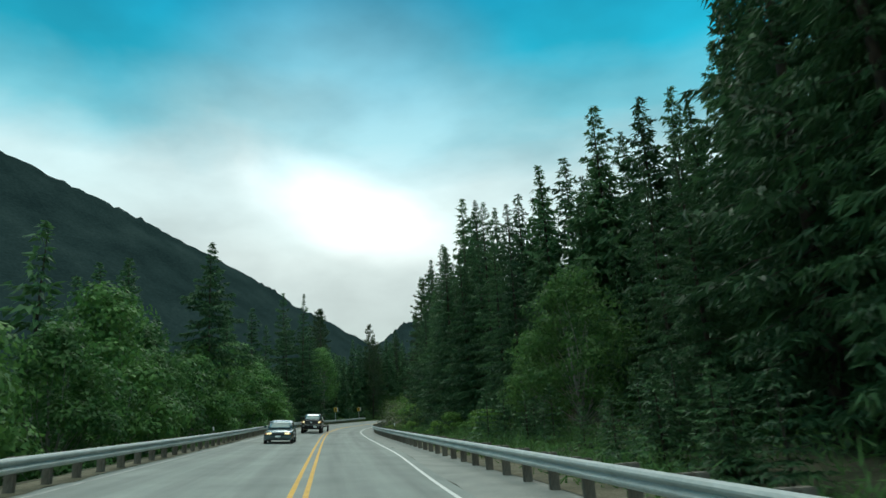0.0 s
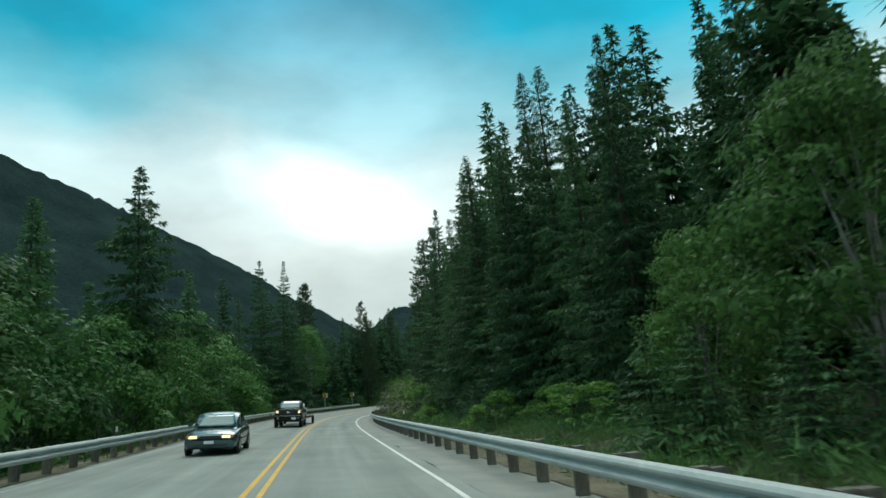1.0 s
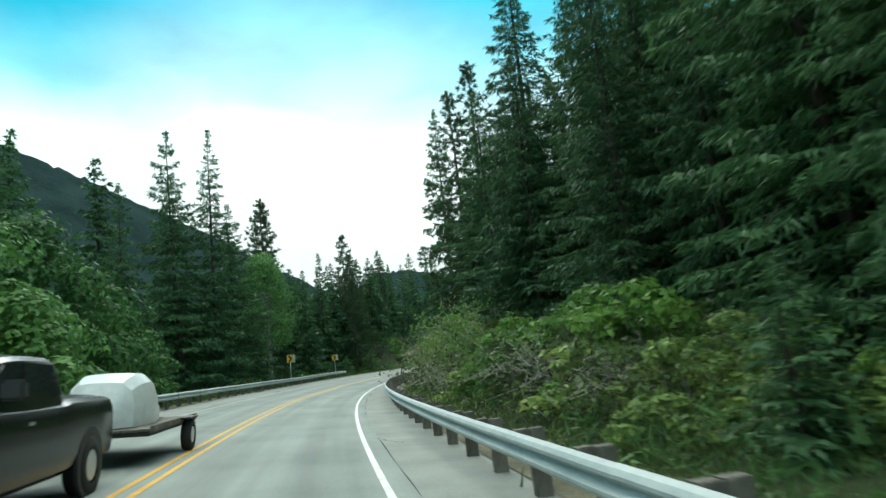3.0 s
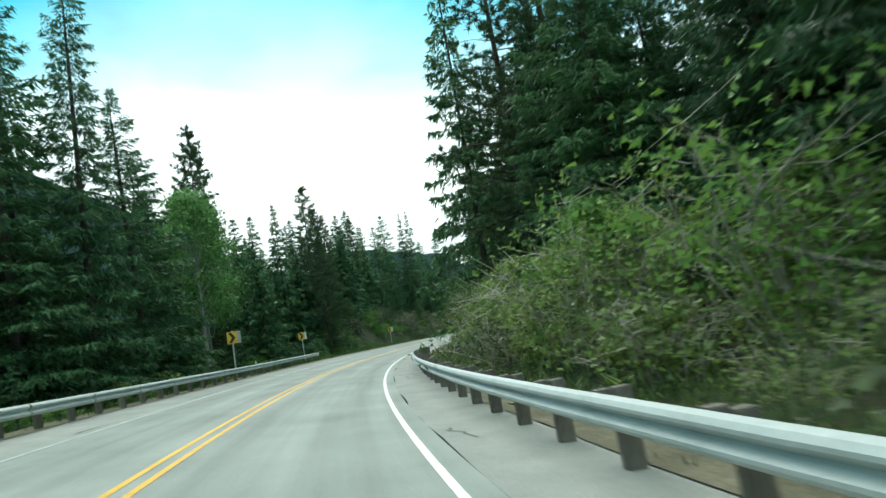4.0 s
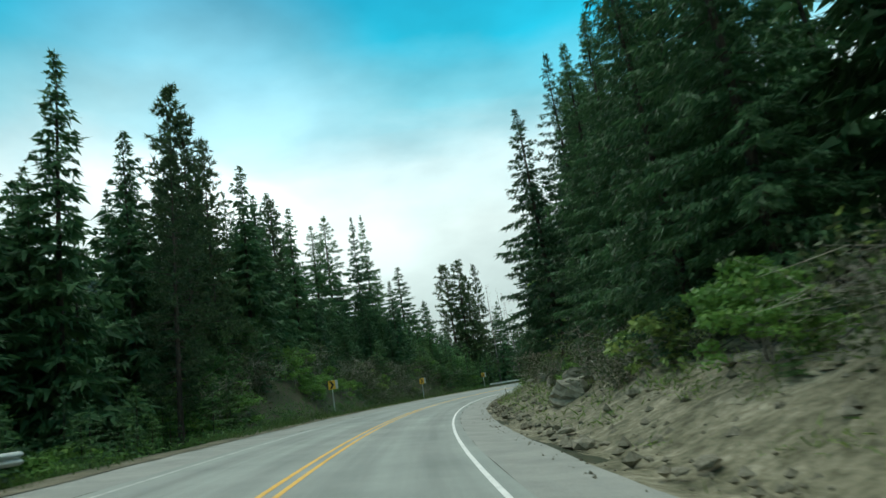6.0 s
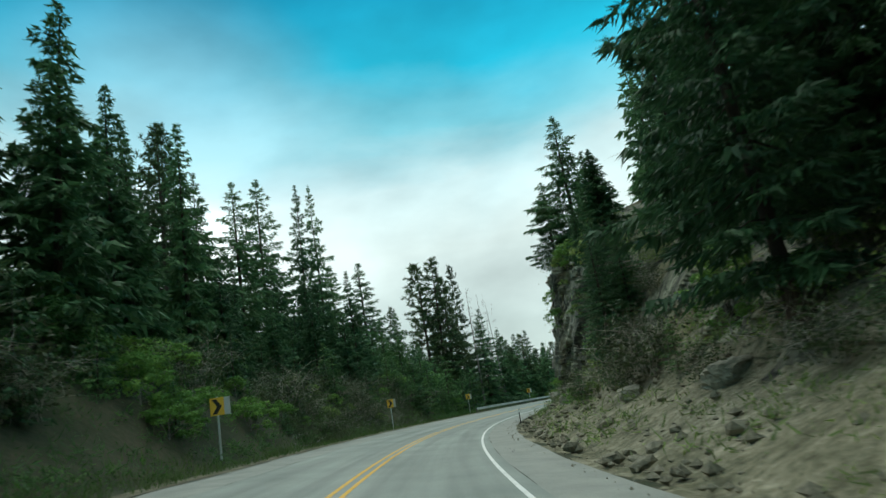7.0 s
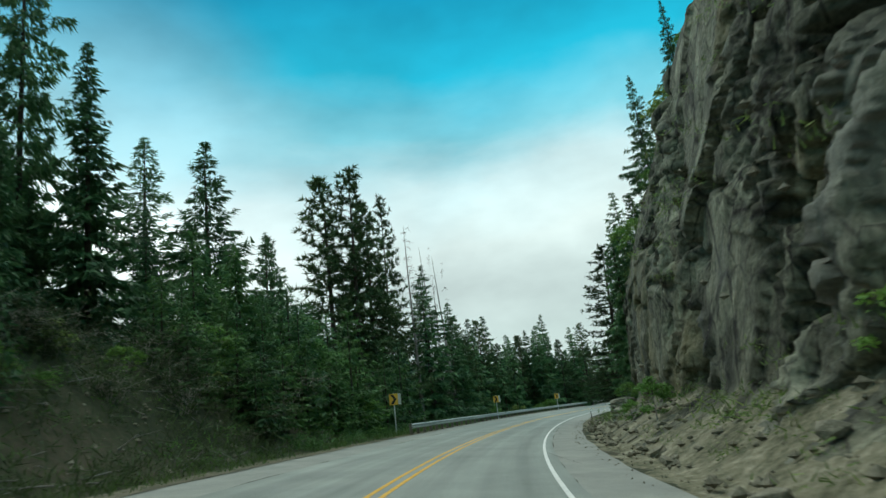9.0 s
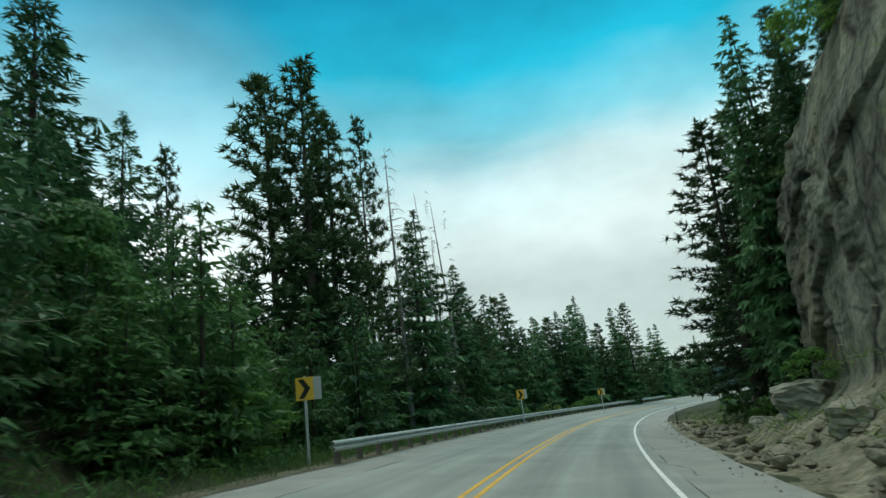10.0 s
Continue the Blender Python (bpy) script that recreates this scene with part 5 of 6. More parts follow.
# young growth at the forest edge
for i in range(40):
    s = rng_p.uniform(136, 232)
    x, y, z = place(s, rng_p.uniform(13.5, 19))
    grow("young%d" % (i % 2), float(x), float(y), rng_p.uniform(2.5, 5.5), rng_p.uniform(0.9, 1.3))
for i in range(44):
    s = rng_p.uniform(224, 278)
    x, y, z = place(s, rng_p.uniform(12.5, 18))
    grow("young%d" % (i % 2), float(x), float(y), rng_p.uniform(4.0, 9.0), rng_p.uniform(0.9, 1.3))
for i in range(30):
    x, y, z = place(rng_p.uniform(219, 236), rng_p.uniform(11.9, 16.5))
    grow(rng_p.choice(("young0", "young0", "young1")), float(x), float(y), rng_p.uniform(2.6, 5.2), rng_p.uniform(1.2, 1.5))
for i in range(20):
    x, y, z = place(rng_p.uniform(134, 158), rng_p.uniform(11.5, 17))
    grow(rng_p.choice(("young0", "young0", "young1")), float(x), float(y), rng_p.uniform(1.8, 4.2), 1.35)
for i in range(16):
    x, y, z = place(rng_p.uniform(88, 140), rng_p.uniform(13, 17))
    grow("young%d" % (i % 2), float(x), float(y), rng_p.uniform(3, 6), 1.2)
for s, off, h in ((233, 15, 6.5), (240, 16, 7), (248, 15, 6), (160, 16, 5), (172, 17, 4.5), (188, 17, 4.5)):
    x, y, z = place(s, off)
    grow("alder%d" % (int(s) % 3), float(x), float(y), h, 1.0)

for i in range(44):
    x, y, z = place(rng_p.uniform(190, 224), rng_p.uniform(11.8, 17.5))
    grow(rng_p.choice(("scrub0", "scrub1", "shrub1")), float(x), float(y), rng_p.uniform(0.5, 1.2), rng_p.uniform(1.1, 1.4))

# shrubs: the bank on the right, the mound on the left, the top of the rock
for i in range(150):
    s = rng_p.uniform(-14, 122)
    near = 5.2 + (2.8 if s > 104 else 0) + 0.7 * math.sin(s * 0.35)
    off = -near - abs(rng_p.gauss(0, 1.7))
    x, y, z = place(s, off)
    if 90 < s < 108:
        grow(rng_p.choice(("baretwig0", "baretwig1", "bigtwig0")), float(x), float(y), rng_p.uniform(2.4, 3.8), rng_p.uniform(1.0, 1.3))
        continue
    if 56 < s < 106:
        keys = ("shrub0", "shrub1", "bank1", "shrub0", "bank1") if s < 75 else ("baretwig0", "bank0", "bigtwig0", "bank1", "bigtwig1")
        grow(rng_p.choice(keys), float(x), float(y), rng_p.uniform(1.6, 2.9) if s < 75 else rng_p.uniform(2.6, 4.4), rng_p.uniform(0.95, 1.3))
        continue
    if s < 52:
        grow(rng_p.choice(("young1", "young1", "shrub1")) if 20 < s < 34 else "young1", float(x), float(y), rng_p.uniform(1.0, 1.7) if 20 < s < 34 else rng_p.uniform(1.3, 3.0), rng_p.uniform(1.2, 1.6))
        continue
    grow(rng_p.choice(("shrub0", "shrub1", "olive0", "shrub0") if s < 58 else ("olive1", "twig0", "shrub0")), float(x), float(y), rng_p.uniform(1.3, 2.4), rng_p.uniform(0.95, 1.25))
for i in range(170):
    s = rng_p.uniform(140, 238)
    off = rng_p.uniform(12.2, 17.5)
    x, y, z = place(s, off)
    bare = 192 < s < 222
    key = rng_p.choice(("scrub0", "scrub1", "scrub0", "olive0") if bare else ("shrub1", "young0", "young1", "shrub0", "scrub0", "young0"))
    grow(key, float(x), float(y), rng_p.uniform(0.7, 1.4) if bare else rng_p.uniform(1.1, 2.6), rng_p.uniform(1.1, 1.4))
for i in range(26):
    x, y, z = place(rng_p.uniform(60, 138), rng_p.uniform(11.3, 13.5))
    grow(rng_p.choice(("shrub0", "shrub1", "olive0")), float(x), float(y), rng_p.uniform(0.8, 2.2), 1.2)
for i in range(22):
    x, y, z = place(rng_p.uniform(262, 330), rng_p.uniform(10.8, 13.5))
    grow(rng_p.choice(("shrub0", "olive0", "young1")), float(x), float(y), rng_p.uniform(0.8, 2.2), 1.2)
for i in range(34):
    s = rng_p.uniform(126, 240)
    H = float(cliff_height(s))
    x, y, z = place(s, -float(cliff_back(np.array(s), np.array(H))) - rng_p.uniform(-0.5, 2.0))
    grow(rng_p.choice(("shrub0", "olive0", "young1", "twig1")), float(x), float(y), rng_p.uniform(0.8, 2.2), 1.2)
for i in range(46):
    s = rng_p.uniform(118, 184)
    x, y, z = place(s, rng_p.uniform(-9.5, -5.4))
    grow(rng_p.choice(("shrub1", "young1", "scrub0", "young0", "scrub1")), float(x), float(y), rng_p.uniform(0.7, 1.9), 1.2)
for s, off, h in ((206, -5.6, 1.3), (199, -6.6, 1.6), (222, -4.6, 1.5), (228, -4.4, 0.9), (239, -5.4, 1.2), (246, -6.0, 1.6), (184, -7.5, 1.2), (252, -5.0, 1.3)):
    x, y, z = place(s, off)
    grow("shrub%d" % (int(s) % 2), float(x), float(y), h, 1.1, hill_z(float(x), float(y)) - 0.15)

for i in range(60):
    s = rng_p.uniform(42, 92)
    x, y, z = place(s, -rng_p.uniform(3.9, 6.6))
    grow(rng_p.choice(("olive0", "olive1", "bank0", "scrub1", "twig0") if s > 52 else ("shrub1", "olive0", "young1")), float(x), float(y), rng_p.uniform(0.9, 1.9), rng_p.uniform(1.1, 1.4))
# scrub rooted in the broken face
for i in range(24):
    s = rng_p.uniform(174, 196)
    h = rng_p.uniform(0.15, 1.0) * float(cliff_height(s))
    x, y, z = place(s, -float(cliff_back(np.array(s), np.array(h))) + 0.1)
    grow(rng_p.choice(("scrub0", "scrub1", "olive0", "young1")), float(x), float(y), rng_p.uniform(0.4, 1.0), rng_p.uniform(0.9, 1.2))
grow_top("fir1", 27.9, 234.0, 14.6, 1.15)
for key, x, y, top, w in (("firmid1", 29.2, 237.5, 14.0, 1.1), ("firmid2", 29.8, 241.0, 15.0, 0.95), ("firmid0", 31.2, 241.2, 18.0, 0.9), ("young1", 28.0, 240.0, 3.2, 1.2)):
    grow_top(key, x, y, top, w)


# ---------------------------------------------------------------- guardrails
def beam_mesh(length):
    prof = [(0.0, 0.430), (0.05, 0.455), (0.082, 0.495), (0.082, 0.525), (0.025, 0.565), (0.0, 0.590), (0.025, 0.615), (0.082, 0.655), (0.082, 0.685), (0.05, 0.725), (0.0, 0.750)]
    ring = prof + [(y - 0.006, z) for y, z in reversed(prof)]
    verts = [(x, y, z) for x in (-length / 2, length / 2) for y, z in ring]
    n = len(ring)
    faces = [(i, (i + 1) % n, n + (i + 1) % n, n + i) for i in range(n)]
    me = mesh_from("beam", verts, faces, galvanised)
    return me


def block_mesh(name, x, y, z0, z1, material):
    bm = bmesh.new()
    box(bm, -x / 2, x / 2, -y / 2, y / 2, z0, z1, 0.012)
    return mesh_bm(name, bm, material)


BEAM = beam_mesh(3.86)
POST = block_mesh("post", 0.15, 0.20, -0.5, 0.74, weathered_post)
BLOCKOUT = block_mesh("blockout", 0.15, 0.17, 0.42, 0.76, weathered_post)
BOLT = block_mesh("bolt_plate", 0.10, 0.02, 0.55, 0.63, galvanised)


def make_guardrail(label, s0, s1, offset, side):
    """side +1: the rail's face looks towards +offset (the road lies to its left)."""
    root = tagged(new("guardrail"), label, "guardrail")
    s, k = s0, 0
    half = 1.905
    while s < s1:
        d = float(line_x(s)[1])
        ds = half / math.hypot(1, d)
        for q, is_mid in ((s, True), (s + ds, False)):
            o = offset(q)
            p = place(q, o)
            turn = heading(q) + math.pi / 2
            m = Matrix.Translation(Vector(map(float, p))) @ Matrix.Rotation(turn, 4, "Z")
            # local x runs along the road, local y points to the road's left
            flip = Matrix.Identity(4) if side > 0 else Matrix.Rotation(math.pi, 4, "Z")
            if is_mid:
                part_ob("beam", BEAM, root, m @ flip)
            part_ob("post", POST, root, m @ flip @ Matrix.Translation((0.95, -0.29, rng_p.uniform(-0.03, 0.02))) @ Matrix.Rotation(rng_p.gauss(0, 0.02), 4, "Y"))
            part_ob("blockout", BLOCKOUT, root, m @ flip @ Matrix.Translation((0.95, -0.095, 0)))
        s += 2 * ds
    return root


make_guardrail("galvanised steel guardrail on weathered timber posts beside the shoulder", -46, 115, lambda s: -1.42 - 0.5 * float(smooth01((s - 104) / 12)), 1)
make_guardrail("galvanised steel guardrail on timber posts beside the oncoming lane", -46, 133, lambda s: 9.25 + 1.1 * float(smooth01((s - 108) / 24)), -1)
make_guardrail("weathered steel guardrail along the outside of the curve", 238, 322, lambda s: 9.1, -1)


# ---------------------------------------------------------------- chevron signs and markers
def plate(bm, w, h, t, x=0.0, z=0.0, y=0.0):
    box(bm, x - w / 2, x + w / 2, y - t / 2, y + t / 2, z - h / 2, z + h / 2, 0.004)


def chevron_mark(parent, w, h, y):
    """A black arrowhead that points to the sign's right, as seen from its face (-y)."""
    bm = bmesh.new()
    pts = [(-0.36, 0.42), (-0.04, 0.42), (0.34, 0.0), (-0.04, -0.42), (-0.36, -0.42), (0.0, 0.0)]
    a = [bm.verts.new((px * w, y, pz * h)) for px, pz in pts]
    b = [bm.verts.new((px * w, y - 0.004, pz * h)) for px, pz in pts]
    n = len(pts)
    for f in ((0, 1, 2, 5), (5, 2, 3, 4)):
        bm.faces.new([b[i] for i in f])
    for i in range(n):
        bm.faces.new((a[i], a[(i + 1) % n], b[(i + 1) % n], b[i]))
    bmesh.ops.recalc_face_normals(bm, faces=bm.faces)
    return part("chevron", bm, sign_black, parent, "black arrowhead")


def make_sign():
    root = tagged(new("chevron_sign"), "yellow chevron curve sign with black arrowhead on a thin post", "road sign", "curve signs")
    bm = bmesh.new()
    box(bm, -0.04, 0.04, -0.03, 0.03, -1.9, 1.05, 0.006)
    part("post", bm, sign_back, root)
    bm = bmesh.new()
    plate(bm, 0.61, 0.76, 0.01)
    front = part("panel", bm, sign_yellow, root)
    front.matrix_local = Matrix.Translation((0, -0.045, 1.0 - 0.38))
    chevron_mark(front, 0.61, 0.76, -0.006)
    bm = bmesh.new()
    plate(bm, 0.61, 0.76, 0.01)
    back = part("rear_panel", bm, sign_back, root, "bare grey back of the panel for oncoming traffic")
    back.matrix_local = Matrix.Translation((0.22, 0.18, 0.63)) @ Matrix.Rotation(radians(40), 4, "Z")
    return root


first_sign = None
for x, y, z in ((-17.49, 108.1, 3.43), (-18.74, 134.5, 3.6), (-12.86, 176.6, 3.42), (-2.82, 209.4, 3.24), (11.16, 242.2, 3.29), (28.77, 270.4, 3.07), (47.0, 293.0, 2.9)):
    s_, o_ = road_coords(np.array([x]), np.array([y]))
    m = Matrix.Translation((x, y, z - 0.62)) @ Matrix.Rotation(heading(float(s_[0]) - 25) + rng_p.uniform(-0.05, 0.05), 4, "Z") @ Matrix.Rotation(rng_p.gauss(0, 0.012), 4, "Y")
    if first_sign is None:
        first_sign = make_sign()
        first_sign.matrix_basis = m
    else:
        copy_thing(first_sign, m)


def make_marker(s, off, dark, h=1.1):
    root = tagged(new("delineator"), "slim dark roadside marker post" if dark else "slim roadside marker post with white reflector", "marker post", "marker posts")
    p = place(s, off)
    g = float(ground_z(np.array([p[0]]), np.array([p[1]]))[0])
    bm = bmesh.new()
    box(bm, -0.035, 0.035, -0.012, 0.012, -0.3, h, 0.005)
    part("post", bm, dark_plastic if dark else weathered_post, root)
    bm = bmesh.new()
    box(bm, -0.05, 0.05, -0.02, -0.013, h - 0.26, h - 0.02, 0.004)
    part("reflector", bm, marker_white, root, "white reflector")
    root.matrix_basis = Matrix.Translation((float(p[0]), float(p[1]), g)) @ Matrix.Rotation(heading(s), 4, "Z") @ Matrix.Rotation(rng_p.gauss(0, 0.03), 4, "Y")


for s, off, dark in ((198.6, -2.1, True), (256.0, -2.4, True), (113.4, -3.8, False), (45.5, -3.2, False), (30.7, 11.2, False), (118.0, 11.3, False), (130.5, 11.6, False)):
    make_marker(s, off, dark)


# ---------------------------------------------------------------- vehicles
def wheel(parent, x, y, r, w):
    """A wheel whose axle lies along x."""
    verts, faces = [], []
    prof = [(-w / 2, r * 0.62), (-w / 2, r * 0.93), (-w / 2 + 0.03, r), (w / 2 - 0.03, r), (w / 2, r * 0.93), (w / 2, r * 0.62)]
    n = 26
    for k in range(n):
        a = 2 * math.pi * k / n
        for px, pr in prof:
            verts.append((px, pr * math.cos(a), pr * math.sin(a)))
    m = len(prof)
    for k in range(n):
        for i in range(m - 1):
            faces.append((k * m + i, k * m + i + 1, ((k + 1) % n) * m + i + 1, ((k + 1) % n) * m + i))
    ob = part_ob("wheel", mesh_from("wheel", verts, faces, tyre_rubber, True), parent, Matrix.Translation((x, y, r)))
    bm = bmesh.new()
    bmesh.ops.create_cone(bm, cap_ends=True, segments=22, radius1=r * 0.64, radius2=r * 0.52, depth=w * 0.92)
    bmesh.ops.rotate(bm, cent=(0, 0, 0), matrix=Matrix.Rotation(math.pi / 2 * (1 if x > 0 else -1), 3, "Y"), verts=bm.verts)
    part("rim", bm, rim_metal, ob)
    return ob


def loft(sections, cap=True):
    """A hull through cross-sections: each is a y and a half outline of (x, z), mirrored."""
    bm = bmesh.new()
    rings = []
    for y, half in sections:
        ring = [bm.verts.new((x, y, z)) for x, z in half] + [bm.verts.new((-x, y, z)) for x, z in reversed(half)]
        rings.append(ring)
    for a, b in zip(rings, rings[1:]):
        n = len(a)
        for i in range(n):
            bm.faces.new((a[i], a[(i + 1) % n], b[(i + 1) % n], b[i]))
    if cap:
        bm.faces.new(rings[0])
        bm.faces.new(list(reversed(rings[-1])))
    bmesh.ops.recalc_face_normals(bm, faces=bm.faces)
    for e in bm.edges:
        e.smooth = e.calc_face_angle(0.0) < radians(24)
    return bm


def body_section(w, z0, z1, belt):
    """A rounded lower-body outline, from the sill to the middle of the bonnet."""
    return [(w * 0.88, z0), (w * 0.97, z0 + 0.07), (w, z0 + 0.22), (w * 1.005, belt - 0.26), (w * 0.985, belt - 0.12), (w * 0.95, belt - 0.03), (w * 0.86, belt + 0.3 * (z1 - belt)), (w * 0.62, z1), (w * 0.22, z1 + 0.02)]


def cabin_section(w, zb, zt):
    return [(w, zb), (w * 0.985, zb + (zt - zb) * 0.25), (w * 0.93, zb + (zt - zb) * 0.6), (w * 0.86, zb + (zt - zb) * 0.88), (w * 0.78, zt - 0.03), (w * 0.55, zt), (w * 0.2, zt + 0.015)]


def between(rows, steps=4):
    """Extra rows between the given ones, on a smooth curve through them."""
    R = np.array(rows, float)
    out = []
    for i in range(len(R) - 1):
        a, b, c, d = R[max(0, i - 1)], R[i], R[i + 1], R[min(len(R) - 1, i + 2)]
        for k in range(steps):
            t = k / steps
            out.append(b + 0.5 * t * ((c - a) + t * ((2 * a - 5 * b + 4 * c - d) + t * (3 * (b - c) + d - a))) * np.array([1.0] * len(b)))
            out[-1][0] = b[0] + (c[0] - b[0]) * t
    return [tuple(r) for r in out] + [tuple(R[-1])]


def glass_quad(name, pts, parent, t=0.012, material=None):
    bm = bmesh.new()
    v = [bm.verts.new(p) for p in pts]
    f = bm.faces.new(v)
    bm.normal_update()
    r = bmesh.ops.extrude_face_region(bm, geom=[f])
    bmesh.ops.translate(bm, vec=f.normal * t, verts=[e for e in r["geom"] if isinstance(e, bmesh.types.BMVert)])
    bmesh.ops.recalc_face_normals(bm, faces=bm.faces)
    return part(name, bm, material or side_glass, parent)


def windscreen(parent, w0, y0, z0, w1, y1, z1, bow=0.10, material=None, n=10):
    """A bowed pane from its foot to the roof's edge."""
    bm = bmesh.new()
    rows = []
    for j in range(5):
        f = j / 4
        w, y, z = w0 + (w1 - w0) * f, y0 + (y1 - y0) * f, z0 + (z1 - z0) * f + 0.03 * math.sin(math.pi * f)
        rows.append([bm.verts.new((w * (2 * k / n - 1), y + bow * ((2 * k / n - 1) ** 2 - 0.35), z)) for k in range(n + 1)])
    for a, b in zip(rows, rows[1:]):
        for k in range(n):
            bm.faces.new((a[k], a[k + 1], b[k + 1], b[k]))
    bmesh.ops.recalc_face_normals(bm, faces=bm.faces)
    bmesh.ops.solidify(bm, geom=list(bm.faces), thickness=0.01)
    return part("windscreen", bm, material or car_glass, parent, smooth=True)


def block(name, parent, x0, x1, y0, y1, z0, z1, material, bevel=0.015, label=""):
    bm = bmesh.new()
    box(bm, x0, x1, y0, y1, z0, z1, bevel)
    return part(name, bm, material, parent, label)


def arch(parent, sx, x, y, z, r):
    """The dark mouth of a wheel arch, with its lip."""
    bm = bmesh.new()
    bmesh.ops.create_cone(bm, cap_ends=True, segments=26, radius1=r, radius2=r, depth=0.05)
    bmesh.ops.rotate(bm, cent=(0, 0, 0), matrix=Matrix.Rotation(math.pi / 2, 3, "Y"), verts=bm.verts)
    bmesh.ops.translate(bm, vec=(sx * x, y, z), verts=bm.verts)
    part("wheel_arch", bm, dark_plastic, parent)


def lamp(parent, x, y, z, w, h):
    block("headlight", parent, x - w / 2, x + w / 2, y - 0.03, y + 0.03, z - h / 2, z + h / 2, lamp_m, 0.025, "lit headlight")


def make_sedan():
    """Front towards -y."""
    root = tagged(new("sedan"), "grey-green four-door sedan with lit headlights in the oncoming lane", "car")
    secs = [(-2.29, 0.66, 0.34, 0.62), (-2.20, 0.80, 0.24, 0.70), (-1.9, 0.865, 0.20, 0.77), (-1.3, 0.88, 0.18, 0.84), (-0.85, 0.88, 0.18, 0.89), (0.0, 0.885, 0.18, 0.92), (1.2, 0.88, 0.18, 0.94), (1.8, 0.87, 0.22, 0.95), (2.2, 0.80, 0.28, 0.92), (2.32, 0.68, 0.4, 0.83)]
    part("body", loft([(y, body_section(w, z0, z1, z1 - 0.05)) for y, w, z0, z1 in between(secs)]), car_teal, root, smooth=True)
    cab = [(-1.08, 0.74, 0.84, 0.87), (-0.72, 0.79, 0.84, 1.12), (-0.22, 0.81, 0.84, 1.36), (0.25, 0.815, 0.84, 1.42), (0.8, 0.81, 0.84, 1.40), (1.25, 0.79, 0.84, 1.28), (1.75, 0.73, 0.84, 0.95)]
    part("roof", loft([(y, cabin_section(w, zb, zt)) for y, w, zb, zt in between(cab)]), car_teal, root, smooth=True)
    windscreen(root, 0.69, -1.06, 0.93, 0.55, -0.32, 1.365)
    for wx in (-0.45, 0.12):
        block("wiper", root, wx - 0.24, wx + 0.24, -1.11, -1.09, 0.935, 0.95, dark_plastic, 0.004)
    for sx in (-1, 1):
        glass_quad("side_window", [(sx * 0.80, -0.62, 0.97), (sx * 0.815, 0.15, 0.97), (sx * 0.725, 0.15, 1.34), (sx * 0.725, -0.10, 1.31)], root, 0.02)
        glass_quad("side_window", [(sx * 0.815, 0.22, 0.97), (sx * 0.795, 1.15, 0.97), (sx * 0.715, 0.92, 1.30), (sx * 0.725, 0.22, 1.34)], root, 0.02)
        lamp(root, sx * 0.53, -2.27, 0.60, 0.30, 0.11)
        block("turn_signal", root, sx * 0.735 - 0.045, sx * 0.735 + 0.045, -2.26, -2.14, 0.56, 0.65, amber, 0.02, "amber turn signal")
        block("side_moulding", root, sx * 0.885 - 0.012, sx * 0.885 + 0.012, -0.9, 0.86, 0.47, 0.52, dark_plastic, 0.005)
        block("mirror", root, sx * 0.95 - 0.09, sx * 0.95 + 0.09, -0.72, -0.60, 0.95, 1.08, car_teal, 0.035)
        block("door_handle", root, sx * 0.888 - 0.012, sx * 0.888 + 0.012, 0.0, 0.14, 0.74, 0.77, dark_plastic, 0.005)
        for y in (-1.40, 1.32):
            arch(root, sx, 0.862, y, 0.33, 0.36)
            wheel(root, sx * 0.81, y, 0.31, 0.20)
    block("bumper", root, -0.79, 0.79, -2.37, -2.14, 0.28, 0.50, car_teal, 0.06)
    block("air_intake", root, -0.60, 0.60, -2.38, -2.35, 0.30, 0.385, dark_plastic, 0.01)
    block("grille", root, -0.34, 0.34, -2.32, -2.24, 0.54, 0.65, dark_plastic, 0.02)
    block("number_plate", root, -0.16, 0.16, -2.395, -2.372, 0.39, 0.49, marker_white, 0.004)
    return root


